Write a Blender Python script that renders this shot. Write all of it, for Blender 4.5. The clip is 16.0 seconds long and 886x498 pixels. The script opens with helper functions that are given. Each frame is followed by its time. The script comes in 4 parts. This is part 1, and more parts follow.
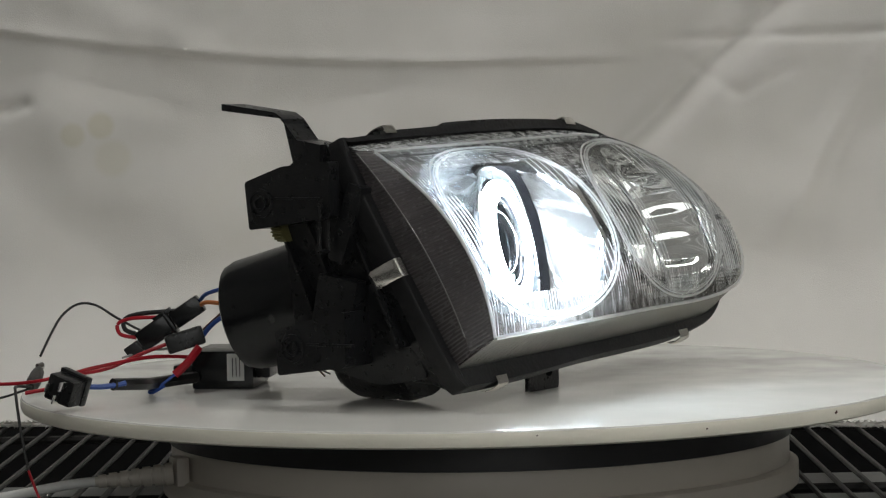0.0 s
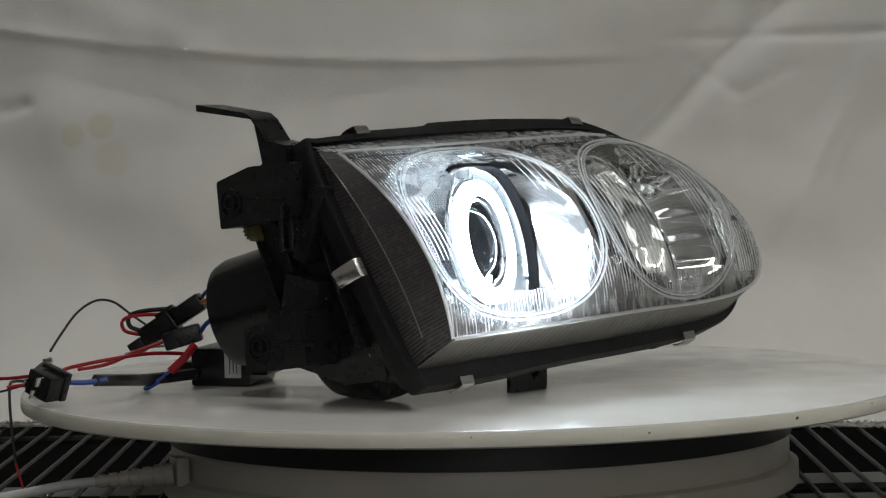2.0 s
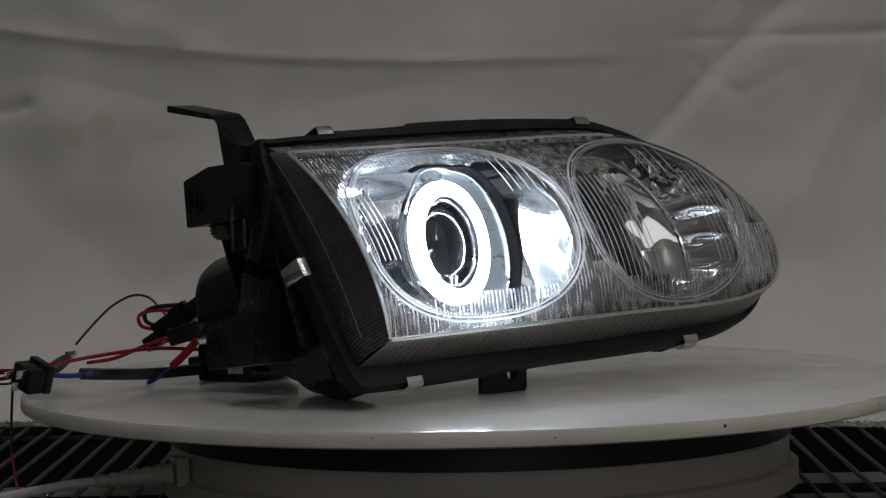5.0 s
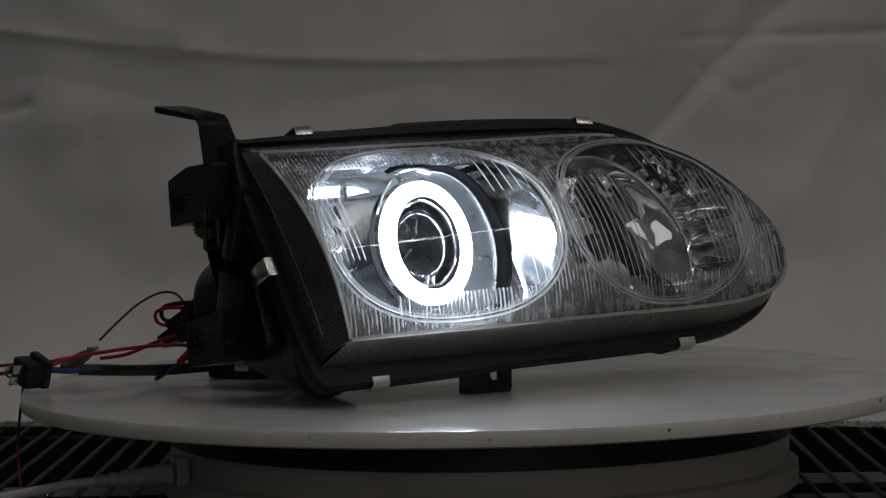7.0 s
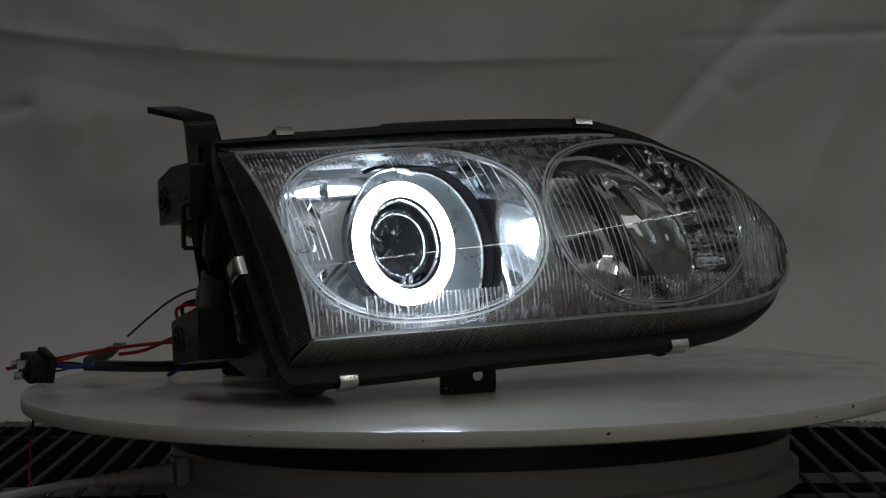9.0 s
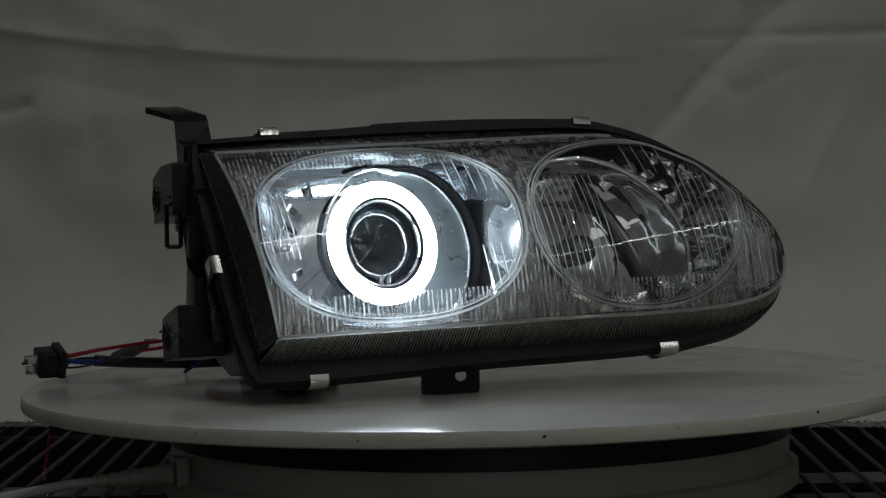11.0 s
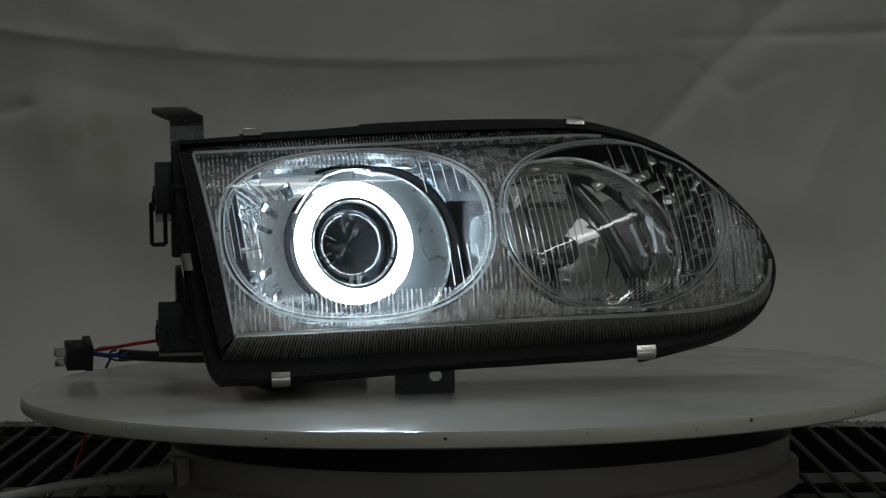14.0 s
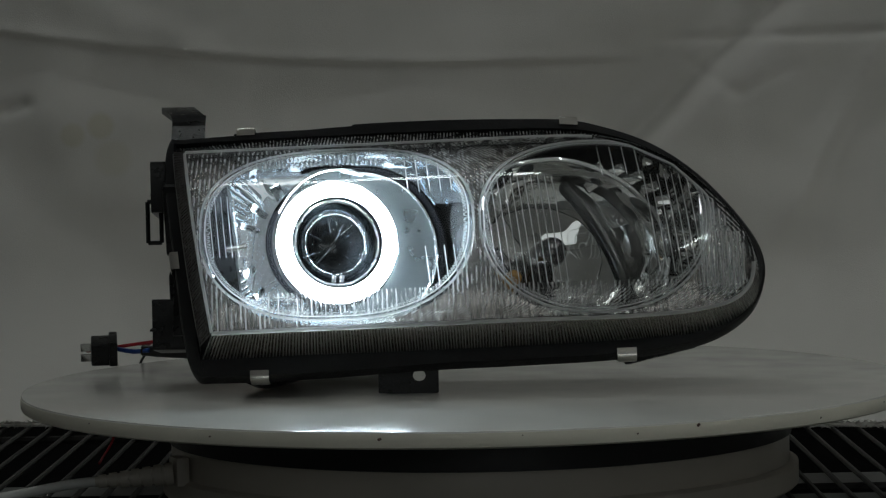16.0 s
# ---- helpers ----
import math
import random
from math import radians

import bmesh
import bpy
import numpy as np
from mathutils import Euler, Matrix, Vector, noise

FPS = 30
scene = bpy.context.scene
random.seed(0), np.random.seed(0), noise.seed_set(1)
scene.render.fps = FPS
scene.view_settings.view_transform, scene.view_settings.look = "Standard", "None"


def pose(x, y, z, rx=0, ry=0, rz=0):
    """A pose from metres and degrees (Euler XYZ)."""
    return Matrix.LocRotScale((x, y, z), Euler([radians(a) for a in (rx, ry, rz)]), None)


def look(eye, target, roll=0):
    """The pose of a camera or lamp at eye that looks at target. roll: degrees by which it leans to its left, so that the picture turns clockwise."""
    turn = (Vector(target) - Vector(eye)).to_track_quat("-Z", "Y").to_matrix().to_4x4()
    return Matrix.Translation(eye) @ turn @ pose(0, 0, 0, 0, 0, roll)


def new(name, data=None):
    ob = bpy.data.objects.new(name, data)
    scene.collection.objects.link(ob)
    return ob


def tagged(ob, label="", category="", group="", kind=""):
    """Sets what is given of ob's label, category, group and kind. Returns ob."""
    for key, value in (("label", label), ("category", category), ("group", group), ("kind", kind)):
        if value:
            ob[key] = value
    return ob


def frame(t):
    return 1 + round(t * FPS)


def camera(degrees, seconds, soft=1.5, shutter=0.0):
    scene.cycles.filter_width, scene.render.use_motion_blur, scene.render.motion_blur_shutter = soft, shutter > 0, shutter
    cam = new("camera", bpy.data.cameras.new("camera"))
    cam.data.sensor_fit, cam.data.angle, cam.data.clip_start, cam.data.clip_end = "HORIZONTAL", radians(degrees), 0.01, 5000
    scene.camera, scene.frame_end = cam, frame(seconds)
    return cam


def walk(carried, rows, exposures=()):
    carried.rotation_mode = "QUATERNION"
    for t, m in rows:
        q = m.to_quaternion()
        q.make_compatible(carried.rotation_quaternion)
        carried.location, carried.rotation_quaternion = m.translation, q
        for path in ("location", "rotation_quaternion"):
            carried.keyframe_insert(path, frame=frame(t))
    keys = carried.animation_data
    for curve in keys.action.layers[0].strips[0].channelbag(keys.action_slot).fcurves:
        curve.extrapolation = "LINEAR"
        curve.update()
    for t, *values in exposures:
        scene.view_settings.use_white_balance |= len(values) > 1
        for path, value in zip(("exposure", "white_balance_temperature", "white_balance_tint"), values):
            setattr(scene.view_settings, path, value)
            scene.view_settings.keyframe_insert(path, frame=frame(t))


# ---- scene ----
# The camera stands still before a slowly turning display plate.
cam = camera(19.05, 16.0, soft=1.2)
EYE = Vector((0.0, -1.790, 0.175))
VIEW = look(EYE, EYE + Vector((-0.00790, 0.99883, -0.04778)), -1.10)
walk(cam, [(0.0, VIEW), (16.0, VIEW)],
     exposures=[(0.0, -0.20, 6350, 9), (1.5, -0.45, 6350, 9), (3.5, -0.84, 6300, 10), (4.2, -1.10, 6300, 11), (6.3, -1.92, 6300, 16), (7.0, -2.08, 6280, 15),
                (9.0, -2.34, 6240, 11), (12.5, -2.30, 6150, 4), (14.5, -2.25, 6120, 4), (16.0, -1.94, 6100, 3)])

# ---- world and light: dim workshop with ceiling lamps ----
world = bpy.data.worlds.new("world")
scene.world = world
world.use_nodes = True
world.node_tree.nodes["Background"].inputs[0].default_value = (0.75, 0.78, 0.80, 1)
world.node_tree.nodes["Background"].inputs[1].default_value = 0.05


def area_lamp(name, at, target, sx, sy, power, color):
    data = bpy.data.lights.new(name, "AREA")
    data.shape, data.size, data.size_y, data.energy, data.color = "RECTANGLE", sx, sy, power, color
    ob = new(name, data)
    ob.matrix_world = look(at, target)
    return ob


area_lamp("ceiling_lamp_back", (-0.5, 0.05, 2.35), (-0.1, 0.0, 0.0), 0.07, 1.25, 13.0, (1.0, 0.985, 0.95))
# front fill: unseen lamp added to brighten the chrome, lens and base
area_lamp("front_fill", (0.2, -3.3, 0.55), (0.0, 0.0, 0.0), 2.1, 1.0, 14, (1.0, 0.99, 0.96))


# ---- materials ----
def mat(name, color, rough=0.5, metal=0.0, noise_scale=0.0, noise_amount=0.0, bump=0.0, bump_scale=300.0, spec=0.5, second=None, coat=0.0):
    m = bpy.data.materials.new(name)
    m.use_nodes = True
    nt = m.node_tree
    b = nt.nodes["Principled BSDF"]
    b.inputs["Base Color"].default_value = (*color, 1)
    b.inputs["Roughness"].default_value = rough
    b.inputs["Metallic"].default_value = metal
    b.inputs["Specular IOR Level"].default_value = spec
    b.inputs["Coat Weight"].default_value = coat
    tc = nt.nodes.new("ShaderNodeTexCoord")
    if noise_amount:
        n1 = nt.nodes.new("ShaderNodeTexNoise")
        n1.inputs["Scale"].default_value = noise_scale
        n1.inputs["Detail"].default_value = 6
        nt.links.new(tc.outputs["Object"], n1.inputs["Vector"])
        ramp = nt.nodes.new("ShaderNodeValToRGB")
        ramp.color_ramp.elements[0].position, ramp.color_ramp.elements[1].position = 0.3, 0.75
        other = second or tuple(c * (1 - noise_amount) for c in color)
        ramp.color_ramp.elements[0].color = (*other, 1)
        ramp.color_ramp.elements[1].color = (*color, 1)
        nt.links.new(n1.outputs["Fac"], ramp.inputs["Fac"])
        nt.links.new(ramp.outputs["Color"], b.inputs["Base Color"])
        mr = nt.nodes.new("ShaderNodeMapRange")
        mr.inputs["To Min"].default_value = max(0.02, rough - 0.12)
        mr.inputs["To Max"].default_value = min(1.0, rough + 0.12)
        n2 = nt.nodes.new("ShaderNodeTexNoise")
        n2.inputs["Scale"].default_value = noise_scale * 7
        nt.links.new(tc.outputs["Object"], n2.inputs["Vector"])
        nt.links.new(n2.outputs["Fac"], mr.inputs["Value"])
        nt.links.new(mr.outputs["Result"], b.inputs["Roughness"])
    if bump:
        n3 = nt.nodes.new("ShaderNodeTexNoise")
        n3.inputs["Scale"].default_value = bump_scale
        n3.inputs["Detail"].default_value = 4
        nt.links.new(tc.outputs["Object"], n3.inputs["Vector"])
        bp = nt.nodes.new("ShaderNodeBump")
        bp.inputs["Strength"].default_value = bump
        bp.inputs["Distance"].default_value = 0.001
        nt.links.new(n3.outputs["Fac"], bp.inputs["Height"])
        nt.links.new(bp.outputs["Normal"], b.inputs["Normal"])
    return m


def lens_mat(name, tint, rough, refract, ior=1.3, scatter=0.0, haze=(0.85, 0.86, 0.86), patchy=0.0, through_share=0.6):
    """Clear moulded plastic: lets light straight through, bends part of it, and mirrors by its angle."""
    m = bpy.data.materials.new(name)
    m.use_nodes = True
    nt = m.node_tree
    nt.nodes.remove(nt.nodes["Principled BSDF"])
    out = nt.nodes["Material Output"]
    tr = nt.nodes.new("ShaderNodeBsdfTransparent")
    tr.inputs["Color"].default_value = (*tint, 1)
    body = tr.outputs[0]
    if refract:
        rf = nt.nodes.new("ShaderNodeBsdfRefraction")
        rf.inputs["Color"].default_value = (*tint, 1)
        rf.inputs["IOR"].default_value = ior
        rf.inputs["Roughness"].default_value = rough
        mx = nt.nodes.new("ShaderNodeMixShader")
        mx.inputs[0].default_value = refract
        nt.links.new(tr.outputs[0], mx.inputs[1])
        nt.links.new(rf.outputs[0], mx.inputs[2])
        body = mx.outputs[0]
    if scatter:
        df, tl = nt.nodes.new("ShaderNodeBsdfDiffuse"), nt.nodes.new("ShaderNodeBsdfTranslucent")
        df.inputs["Color"].default_value = tl.inputs["Color"].default_value = (*haze, 1)
        both, mx2 = nt.nodes.new("ShaderNodeMixShader"), nt.nodes.new("ShaderNodeMixShader")
        both.inputs[0].default_value, mx2.inputs[0].default_value = through_share, scatter
        nt.links.new(df.outputs[0], both.inputs[1])
        nt.links.new(tl.outputs[0], both.inputs[2])
        nt.links.new(body, mx2.inputs[1])
        nt.links.new(both.outputs[0], mx2.inputs[2])
        if patchy:      # noise breaks up the milky scatter to imitate sparkle on the prisms
            pc, pn, pr = nt.nodes.new("ShaderNodeTexCoord"), nt.nodes.new("ShaderNodeTexNoise"), nt.nodes.new("ShaderNodeMapRange")
            pn.inputs["Scale"].default_value, pn.inputs["Detail"].default_value = patchy, 3
            pr.inputs["From Min"].default_value, pr.inputs["From Max"].default_value = 0.42, 0.56
            pr.inputs["To Min"].default_value, pr.inputs["To Max"].default_value = scatter * 0.06, scatter
            ps = nt.nodes.new("ShaderNodeVectorMath")
            ps.operation = "MULTIPLY"
            ps.inputs[1].default_value = (1.0, 1.0, 0.35)
            nt.links.new(pc.outputs["Object"], ps.inputs[0])
            nt.links.new(ps.outputs[0], pn.inputs["Vector"])
            nt.links.new(pn.outputs["Fac"], pr.inputs["Value"])
            nt.links.new(pr.outputs["Result"], mx2.inputs[0])
        body = mx2.outputs[0]
    gl = nt.nodes.new("ShaderNodeBsdfGlossy")
    gl.inputs["Roughness"].default_value = rough
    tc = nt.nodes.new("ShaderNodeTexCoord")
    ns = nt.nodes.new("ShaderNodeTexNoise")
    ns.inputs["Scale"].default_value = 60
    bp = nt.nodes.new("ShaderNodeBump")
    bp.inputs["Strength"].default_value = 0.05
    bp.inputs["Distance"].default_value = 0.001
    nt.links.new(tc.outputs["Object"], ns.inputs["Vector"])
    nt.links.new(ns.outputs["Fac"], bp.inputs["Height"])
    nt.links.new(bp.outputs["Normal"], gl.inputs["Normal"])
    # gloss of a thin pane, the same from both of its sides
    lw, pw, fr = nt.nodes.new("ShaderNodeLayerWeight"), nt.nodes.new("ShaderNodeMath"), nt.nodes.new("ShaderNodeMath")
    lw.inputs["Blend"].default_value = 0.5
    pw.operation, fr.operation = "POWER", "MULTIPLY_ADD"
    pw.inputs[1].default_value, fr.inputs[1].default_value, fr.inputs[2].default_value = 4.5, 0.9, 0.06
    nt.links.new(lw.outputs["Facing"], pw.inputs[0])
    nt.links.new(pw.outputs[0], fr.inputs[0])
    top = nt.nodes.new("ShaderNodeMixShader")
    nt.links.new(fr.outputs[0], top.inputs[0])
    nt.links.new(body, top.inputs[1])
    nt.links.new(gl.outputs[0], top.inputs[2])
    nt.links.new(top.outputs[0], out.inputs[0])
    return m


def glow(name, color, strength):
    m = bpy.data.materials.new(name)
    m.use_nodes = True
    b = m.node_tree.nodes["Principled BSDF"]
    b.inputs["Base Color"].default_value = (0.8, 0.8, 0.8, 1)
    b.inputs["Emission Color"].default_value = (*color, 1)
    b.inputs["Emission Strength"].default_value = strength
    return m


def fabric_mat():
    m = mat("white_cloth", (0.80, 0.78, 0.74), 0.9, 0, 5.0, 0.10, 0.25, 900, 0.1)
    nt = m.node_tree
    b = nt.nodes["Principled BSDF"]
    base = b.inputs["Base Color"].links[0].from_socket
    tc = nt.nodes["Texture Coordinate"]
    # old water stains in the cloth
    for cx, cz, rr, amount in ((-0.346, 0.170, 0.011, 0.35), (-0.321, 0.178, 0.012, 0.40), (-0.311, 0.149, 0.017, 0.22), (-0.19, 0.10, 0.05, 0.06)):
        d = nt.nodes.new("ShaderNodeVectorMath")
        d.operation = "DISTANCE"
        sq = nt.nodes.new("ShaderNodeVectorMath")
        sq.operation = "MULTIPLY"
        sq.inputs[1].default_value = (1, 0, 1)
        nt.links.new(tc.outputs["Object"], sq.inputs[0])
        nt.links.new(sq.outputs[0], d.inputs[0])
        d.inputs[1].default_value = (cx, 0, cz)
        mr = nt.nodes.new("ShaderNodeMapRange")
        mr.inputs["From Min"].default_value = rr * 0.75
        mr.inputs["From Max"].default_value = rr * 1.15
        mr.inputs["To Min"].default_value = amount
        mr.inputs["To Max"].default_value = 0.0
        nt.links.new(d.outputs["Value"], mr.inputs["Value"])
        mx = nt.nodes.new("ShaderNodeMix")
        mx.data_type = "RGBA"
        mx.inputs["B"].default_value = (0.62, 0.58, 0.40, 1)
        nt.links.new(mr.outputs["Result"], mx.inputs["Factor"])
        nt.links.new(base, mx.inputs["A"])
        base = mx.outputs["Result"]
    nt.links.new(base, b.inputs["Base Color"])
    return m


def reflector_mat(name, color, rough, wave_scale, wave_axis, strength, metal=1.0, depth=0.004):
    m = mat(name, color, rough, metal)
    nt = m.node_tree
    b = nt.nodes["Principled BSDF"]
    tc = nt.nodes["Texture Coordinate"]
    ns = nt.nodes.new("ShaderNodeTexNoise")
    ns.inputs["Scale"].default_value = wave_scale
    ns.inputs["Detail"].default_value = 2
    st = nt.nodes.new("ShaderNodeVectorMath")
    st.operation = "MULTIPLY"
    st.inputs[1].default_value = wave_axis
    nt.links.new(tc.outputs["Object"], st.inputs[0])
    nt.links.new(st.outputs[0], ns.inputs["Vector"])
    bp = nt.nodes.new("ShaderNodeBump")
    bp.inputs["Strength"].default_value = strength
    bp.inputs["Distance"].default_value = depth
    nt.links.new(ns.outputs["Fac"], bp.inputs["Height"])
    nt.links.new(bp.outputs["Normal"], b.inputs["Normal"])
    return m


M_BLACK = mat("black_moulded_plastic", (0.0115, 0.012, 0.013), 0.30, 0, 25, 0.4, 0.25, 500, 0.36)
M_RUBBER = mat("black_rubber", (0.009, 0.009, 0.010), 0.46, 0, 40, 0.4, 0.3, 400, 0.3)
M_GLOSSBLACK = mat("glossy_black_plastic", (0.008, 0.009, 0.010), 0.22, 0, 15, 0.3, 0.08, 200, 0.35)
M_CHROME = reflector_mat("chrome", (0.86, 0.87, 0.88), 0.06, 30, (1, 1, 1), 0.1, 0.85)
M_BOWL = reflector_mat("faceted_reflector", (0.80, 0.83, 0.86), 0.10, 34, (1.0, 1.0, 0.25), 0.28, 0.92)
M_BOWL2 = reflector_mat("rippled_reflector", (0.92, 0.92, 0.91), 0.05, 22, (0.35, 0.6, 1.0), 0.5, 0.97, 0.006)
M_BEZEL = reflector_mat("grey_metal_bezel", (0.45, 0.425, 0.41), 0.12, 330, (1.0, 1.0, 0.13), 0.8, 0.90, 0.0013)
M_DISH = reflector_mat("dish_reflector", (0.82, 0.82, 0.81), 0.035, 34, (0.55, 0.8, 0.6), 0.85, 0.98, 0.007)
M_DARKCHROME = mat("dark_chrome", (0.16, 0.16, 0.16), 0.14, 1.0, 30, 0.2)
M_SHROUD = mat("satin_silver", (0.20, 0.225, 0.24), 0.30, 0.82, 12, 0.03)
M_LENS = lens_mat("clear_lens_plastic", (0.97, 0.98, 0.98), 0.012, 0)
M_FLUTE = lens_mat("fluted_lens_plastic", (0.96, 0.96, 0.95), 0.03, 0.75, 1.14, 0.022)
# milky ribs stand in for light piped and refracted in clear plastic
M_RIB = lens_mat("lens_flute_plastic", (0.95, 0.96, 0.97), 0.05, 0.6, 1.14, 0.92, (0.98, 0.98, 0.98), 210, 0.72)
M_LIPRIB = lens_mat("lip_rib_plastic", (0.90, 0.90, 0.88), 0.06, 0.5, 1.14, 0.32, (0.80, 0.79, 0.76))
# lighter copy of the smoked plastic: highlight on the rib crests, as colour
M_SMOKERIB = mat("smoked_rib_highlight", (0.074, 0.067, 0.068), 0.32, 0, 40, 0.2, 0, 0, 0.5)
# ridges near-white: the light they would refract is put into the scatter
M_RIDGE = lens_mat("lens_ridge_plastic", (0.96, 0.97, 0.98), 0.03, 0.5, 1.2, 0.96, (0.98, 0.98, 0.98), 0.0, 0.82)
M_SMOKE = mat("smoked_lens_plastic", (0.060, 0.054, 0.055), 0.25, 0.0, 40, 0.2, 0, 0, 0.5)
M_LIP = lens_mat("frosted_lens_lip", (0.88, 0.87, 0.85), 0.05, 0.6, 1.14, 0.10, (0.7, 0.69, 0.66))
M_STEEL = mat("spring_steel", (0.74, 0.72, 0.68), 0.22, 1.0, 25, 0.10)
M_HALO = glow("halo_light", (0.84, 0.93, 1.0), 190)
M_TUBE = glow("fluorescent_tube", (1.0, 0.985, 0.94), 52)
M_GLASS = lens_mat("projector_glass", (0.84, 0.89, 0.94), 0.02, 0.5, 1.2)
M_DARK = mat("dark_projector_inside", (0.05, 0.055, 0.06), 0.25, 0.5, 20, 0.3)
M_AMBER = mat("amber_bulb_glass", (0.55, 0.30, 0.08), 0.15, 0, 30, 0.2, spec=0.8)
M_PLATE = mat("white_plate_laminate", (0.86, 0.85, 0.80), 0.16, 0, 3.0, 0.07, 0.03, 60, 0.5)
M_EDGE = mat("plate_edge_band", (0.90, 0.87, 0.75), 0.4, 0, 14, 0.12, 0.1, 200)
M_BAND = mat("black_drum_band", (0.012, 0.012, 0.014), 0.45, 0, 12, 0.4, 0.1, 100)
M_IVORY = mat("ivory_plastic", (0.52, 0.48, 0.42), 0.45, 0, 10, 0.15, 0.1, 150)
M_CLOTH = fabric_mat()
M_WIRE = mat("blackened_steel_wire", (0.016, 0.015, 0.014), 0.5, 0.3, 60, 0.4, spec=0.3)
M_MATT = mat("matt_black_and_gap_shade", (0.004, 0.004, 0.005), 0.85, 0, 30, 0.3, spec=0.04)
M_CONCRETE = mat("concrete_floor", (0.34, 0.33, 0.31), 0.7, 0, 3, 0.25)
M_CEILING = mat("white_ceiling", (0.82, 0.81, 0.79), 0.9, 0, 2, 0.1)
M_SHELFDARK = mat("under_rack_shade", (0.008, 0.008, 0.008), 0.9, 0, 6, 0.4)
M_BOARD = mat("pale_board", (0.26, 0.26, 0.25), 0.7, 0, 9, 0.3)
M_WALL = mat("workshop_wall", (0.62, 0.61, 0.59), 0.9, 0, 2, 0.2)
M_RED = mat("red_wire", (0.42, 0.010, 0.022), 0.4, 0, 60, 0.3, spec=0.3)
M_BLUE = mat("blue_wire", (0.02, 0.075, 0.34), 0.4, 0, 60, 0.3)
M_ORANGE = mat("orange_wire", (0.62, 0.20, 0.05), 0.4, 0, 60, 0.3)
M_BROWN = mat("brown_wire", (0.10, 0.05, 0.035), 0.45, 0, 60, 0.3)
M_BOOT = mat("dark_clip_boot", (0.055, 0.05, 0.047), 0.5, 0.2, 60, 0.3)
M_DULL = mat("dull_clip_metal", (0.22, 0.20, 0.18), 0.45, 0.8, 60, 0.3)
M_WBLACK = mat("black_wire", (0.009, 0.009, 0.009), 0.45, 0, 60, 0.3)
M_GREYWIRE = mat("grey_wire", (0.35, 0.34, 0.33), 0.45, 0, 60, 0.3)
M_LABEL = mat("white_label", (0.70, 0.70, 0.68), 0.5, 0, 60, 0.15)
M_INK = mat("label_ink", (0.06, 0.06, 0.06), 0.6)
M_BRASS = mat("yellow_gear_plastic", (0.13, 0.12, 0.045), 0.45, 0, 60, 0.3)
M_TIN = mat("tinned_pin", (0.70, 0.70, 0.70), 0.2, 1.0, 60, 0.2)


# ---- mesh helpers ----
def link(name, bm, material, parent=None, label="", smooth=True, recalc=True):
    if recalc:
        bmesh.ops.recalc_face_normals(bm, faces=bm.faces)
    me = bpy.data.meshes.new(name)
    bm.to_mesh(me)
    bm.free()
    for p in me.polygons:
        p.use_smooth = smooth
    if smooth:
        me.set_sharp_from_angle(angle=radians(38))
    me.materials.append(material)
    ob = new(name, me)
    if parent:
        ob.parent = parent
    if label:
        ob["label"] = label
    return ob


part = link


def spline(points, n, closed=False):
    """Catmull-Rom through a few control points."""
    pts = [Vector(p) for p in points]
    out, segs = [], len(pts) if closed else len(pts) - 1
    for i in range(n):
        s = i / n * segs if closed else i / (n - 1) * segs
        k = min(int(s), segs - 1)
        f = s - k
        def g(j):
            return pts[j % len(pts)] if closed else pts[max(0, min(len(pts) - 1, j))]
        a, b, c, d = g(k - 1), g(k), g(k + 1), g(k + 2)
        out.append(0.5 * (2 * b + (c - a) * f + (2 * a - 5 * b + 4 * c - d) * f * f + (3 * b - a - 3 * c + d) * f ** 3))
    return out


def tube(path, r, sides=8, bm=None, closed=False):
    bm = bm or bmesh.new()
    rings, n = [], len(path)
    for i, p in enumerate(path):
        a = path[i - 1] if i or closed else path[0]
        b = path[(i + 1) % n] if i < n - 1 or closed else path[-1]
        d = (b - a).normalized()
        up = Vector((0, 0, 1)) if abs(d.z) < 0.9 else Vector((1, 0, 0))
        x = d.cross(up).normalized()
        y = x.cross(d)
        rings.append([bm.verts.new(p + (x * math.cos(q) + y * math.sin(q)) * r) for q in [2 * math.pi * k / sides for k in range(sides)]])
    for i in range(n if closed else n - 1):
        A, B = rings[i], rings[(i + 1) % n]
        for k in range(sides):
            bm.faces.new((A[k], A[(k + 1) % sides], B[(k + 1) % sides], B[k]))
    if not closed:
        bm.faces.new(rings[0])
        bm.faces.new(rings[-1])
    return bm


def ridge(path, r, out, sides=4, closed=False):
    """A half-round bead along a path, open on the side away from out."""
    bm, rows, n = bmesh.new(), [], len(path)
    for i, p in enumerate(path):
        a = path[i - 1] if i or closed else path[0]
        b = path[(i + 1) % n] if i < n - 1 or closed else path[-1]
        x = (b - a).cross(out).normalized()
        rows.append([bm.verts.new(p + (x * math.cos(q) + out * math.sin(q)) * r) for q in [math.pi * k / sides for k in range(sides + 1)]])
    for i in range(n if closed else n - 1):
        A, B = rows[i], rows[(i + 1) % n]
        for k in range(sides):
            bm.faces.new((A[k], A[k + 1], B[k + 1], B[k]))
    return bm


def loft(loops, bm=None, cap_start=True, cap_end=True):
    bm = bm or bmesh.new()
    vs = [[bm.verts.new(p) for p in lp] for lp in loops]
    n = len(vs[0])
    for A, B in zip(vs, vs[1:]):
        for k in range(n):
            bm.faces.new((A[k], A[(k + 1) % n], B[(k + 1) % n], B[k]))
    if cap_start:
        bm.faces.new(vs[0])
    if cap_end:
        bm.faces.new(vs[-1])
    return bm


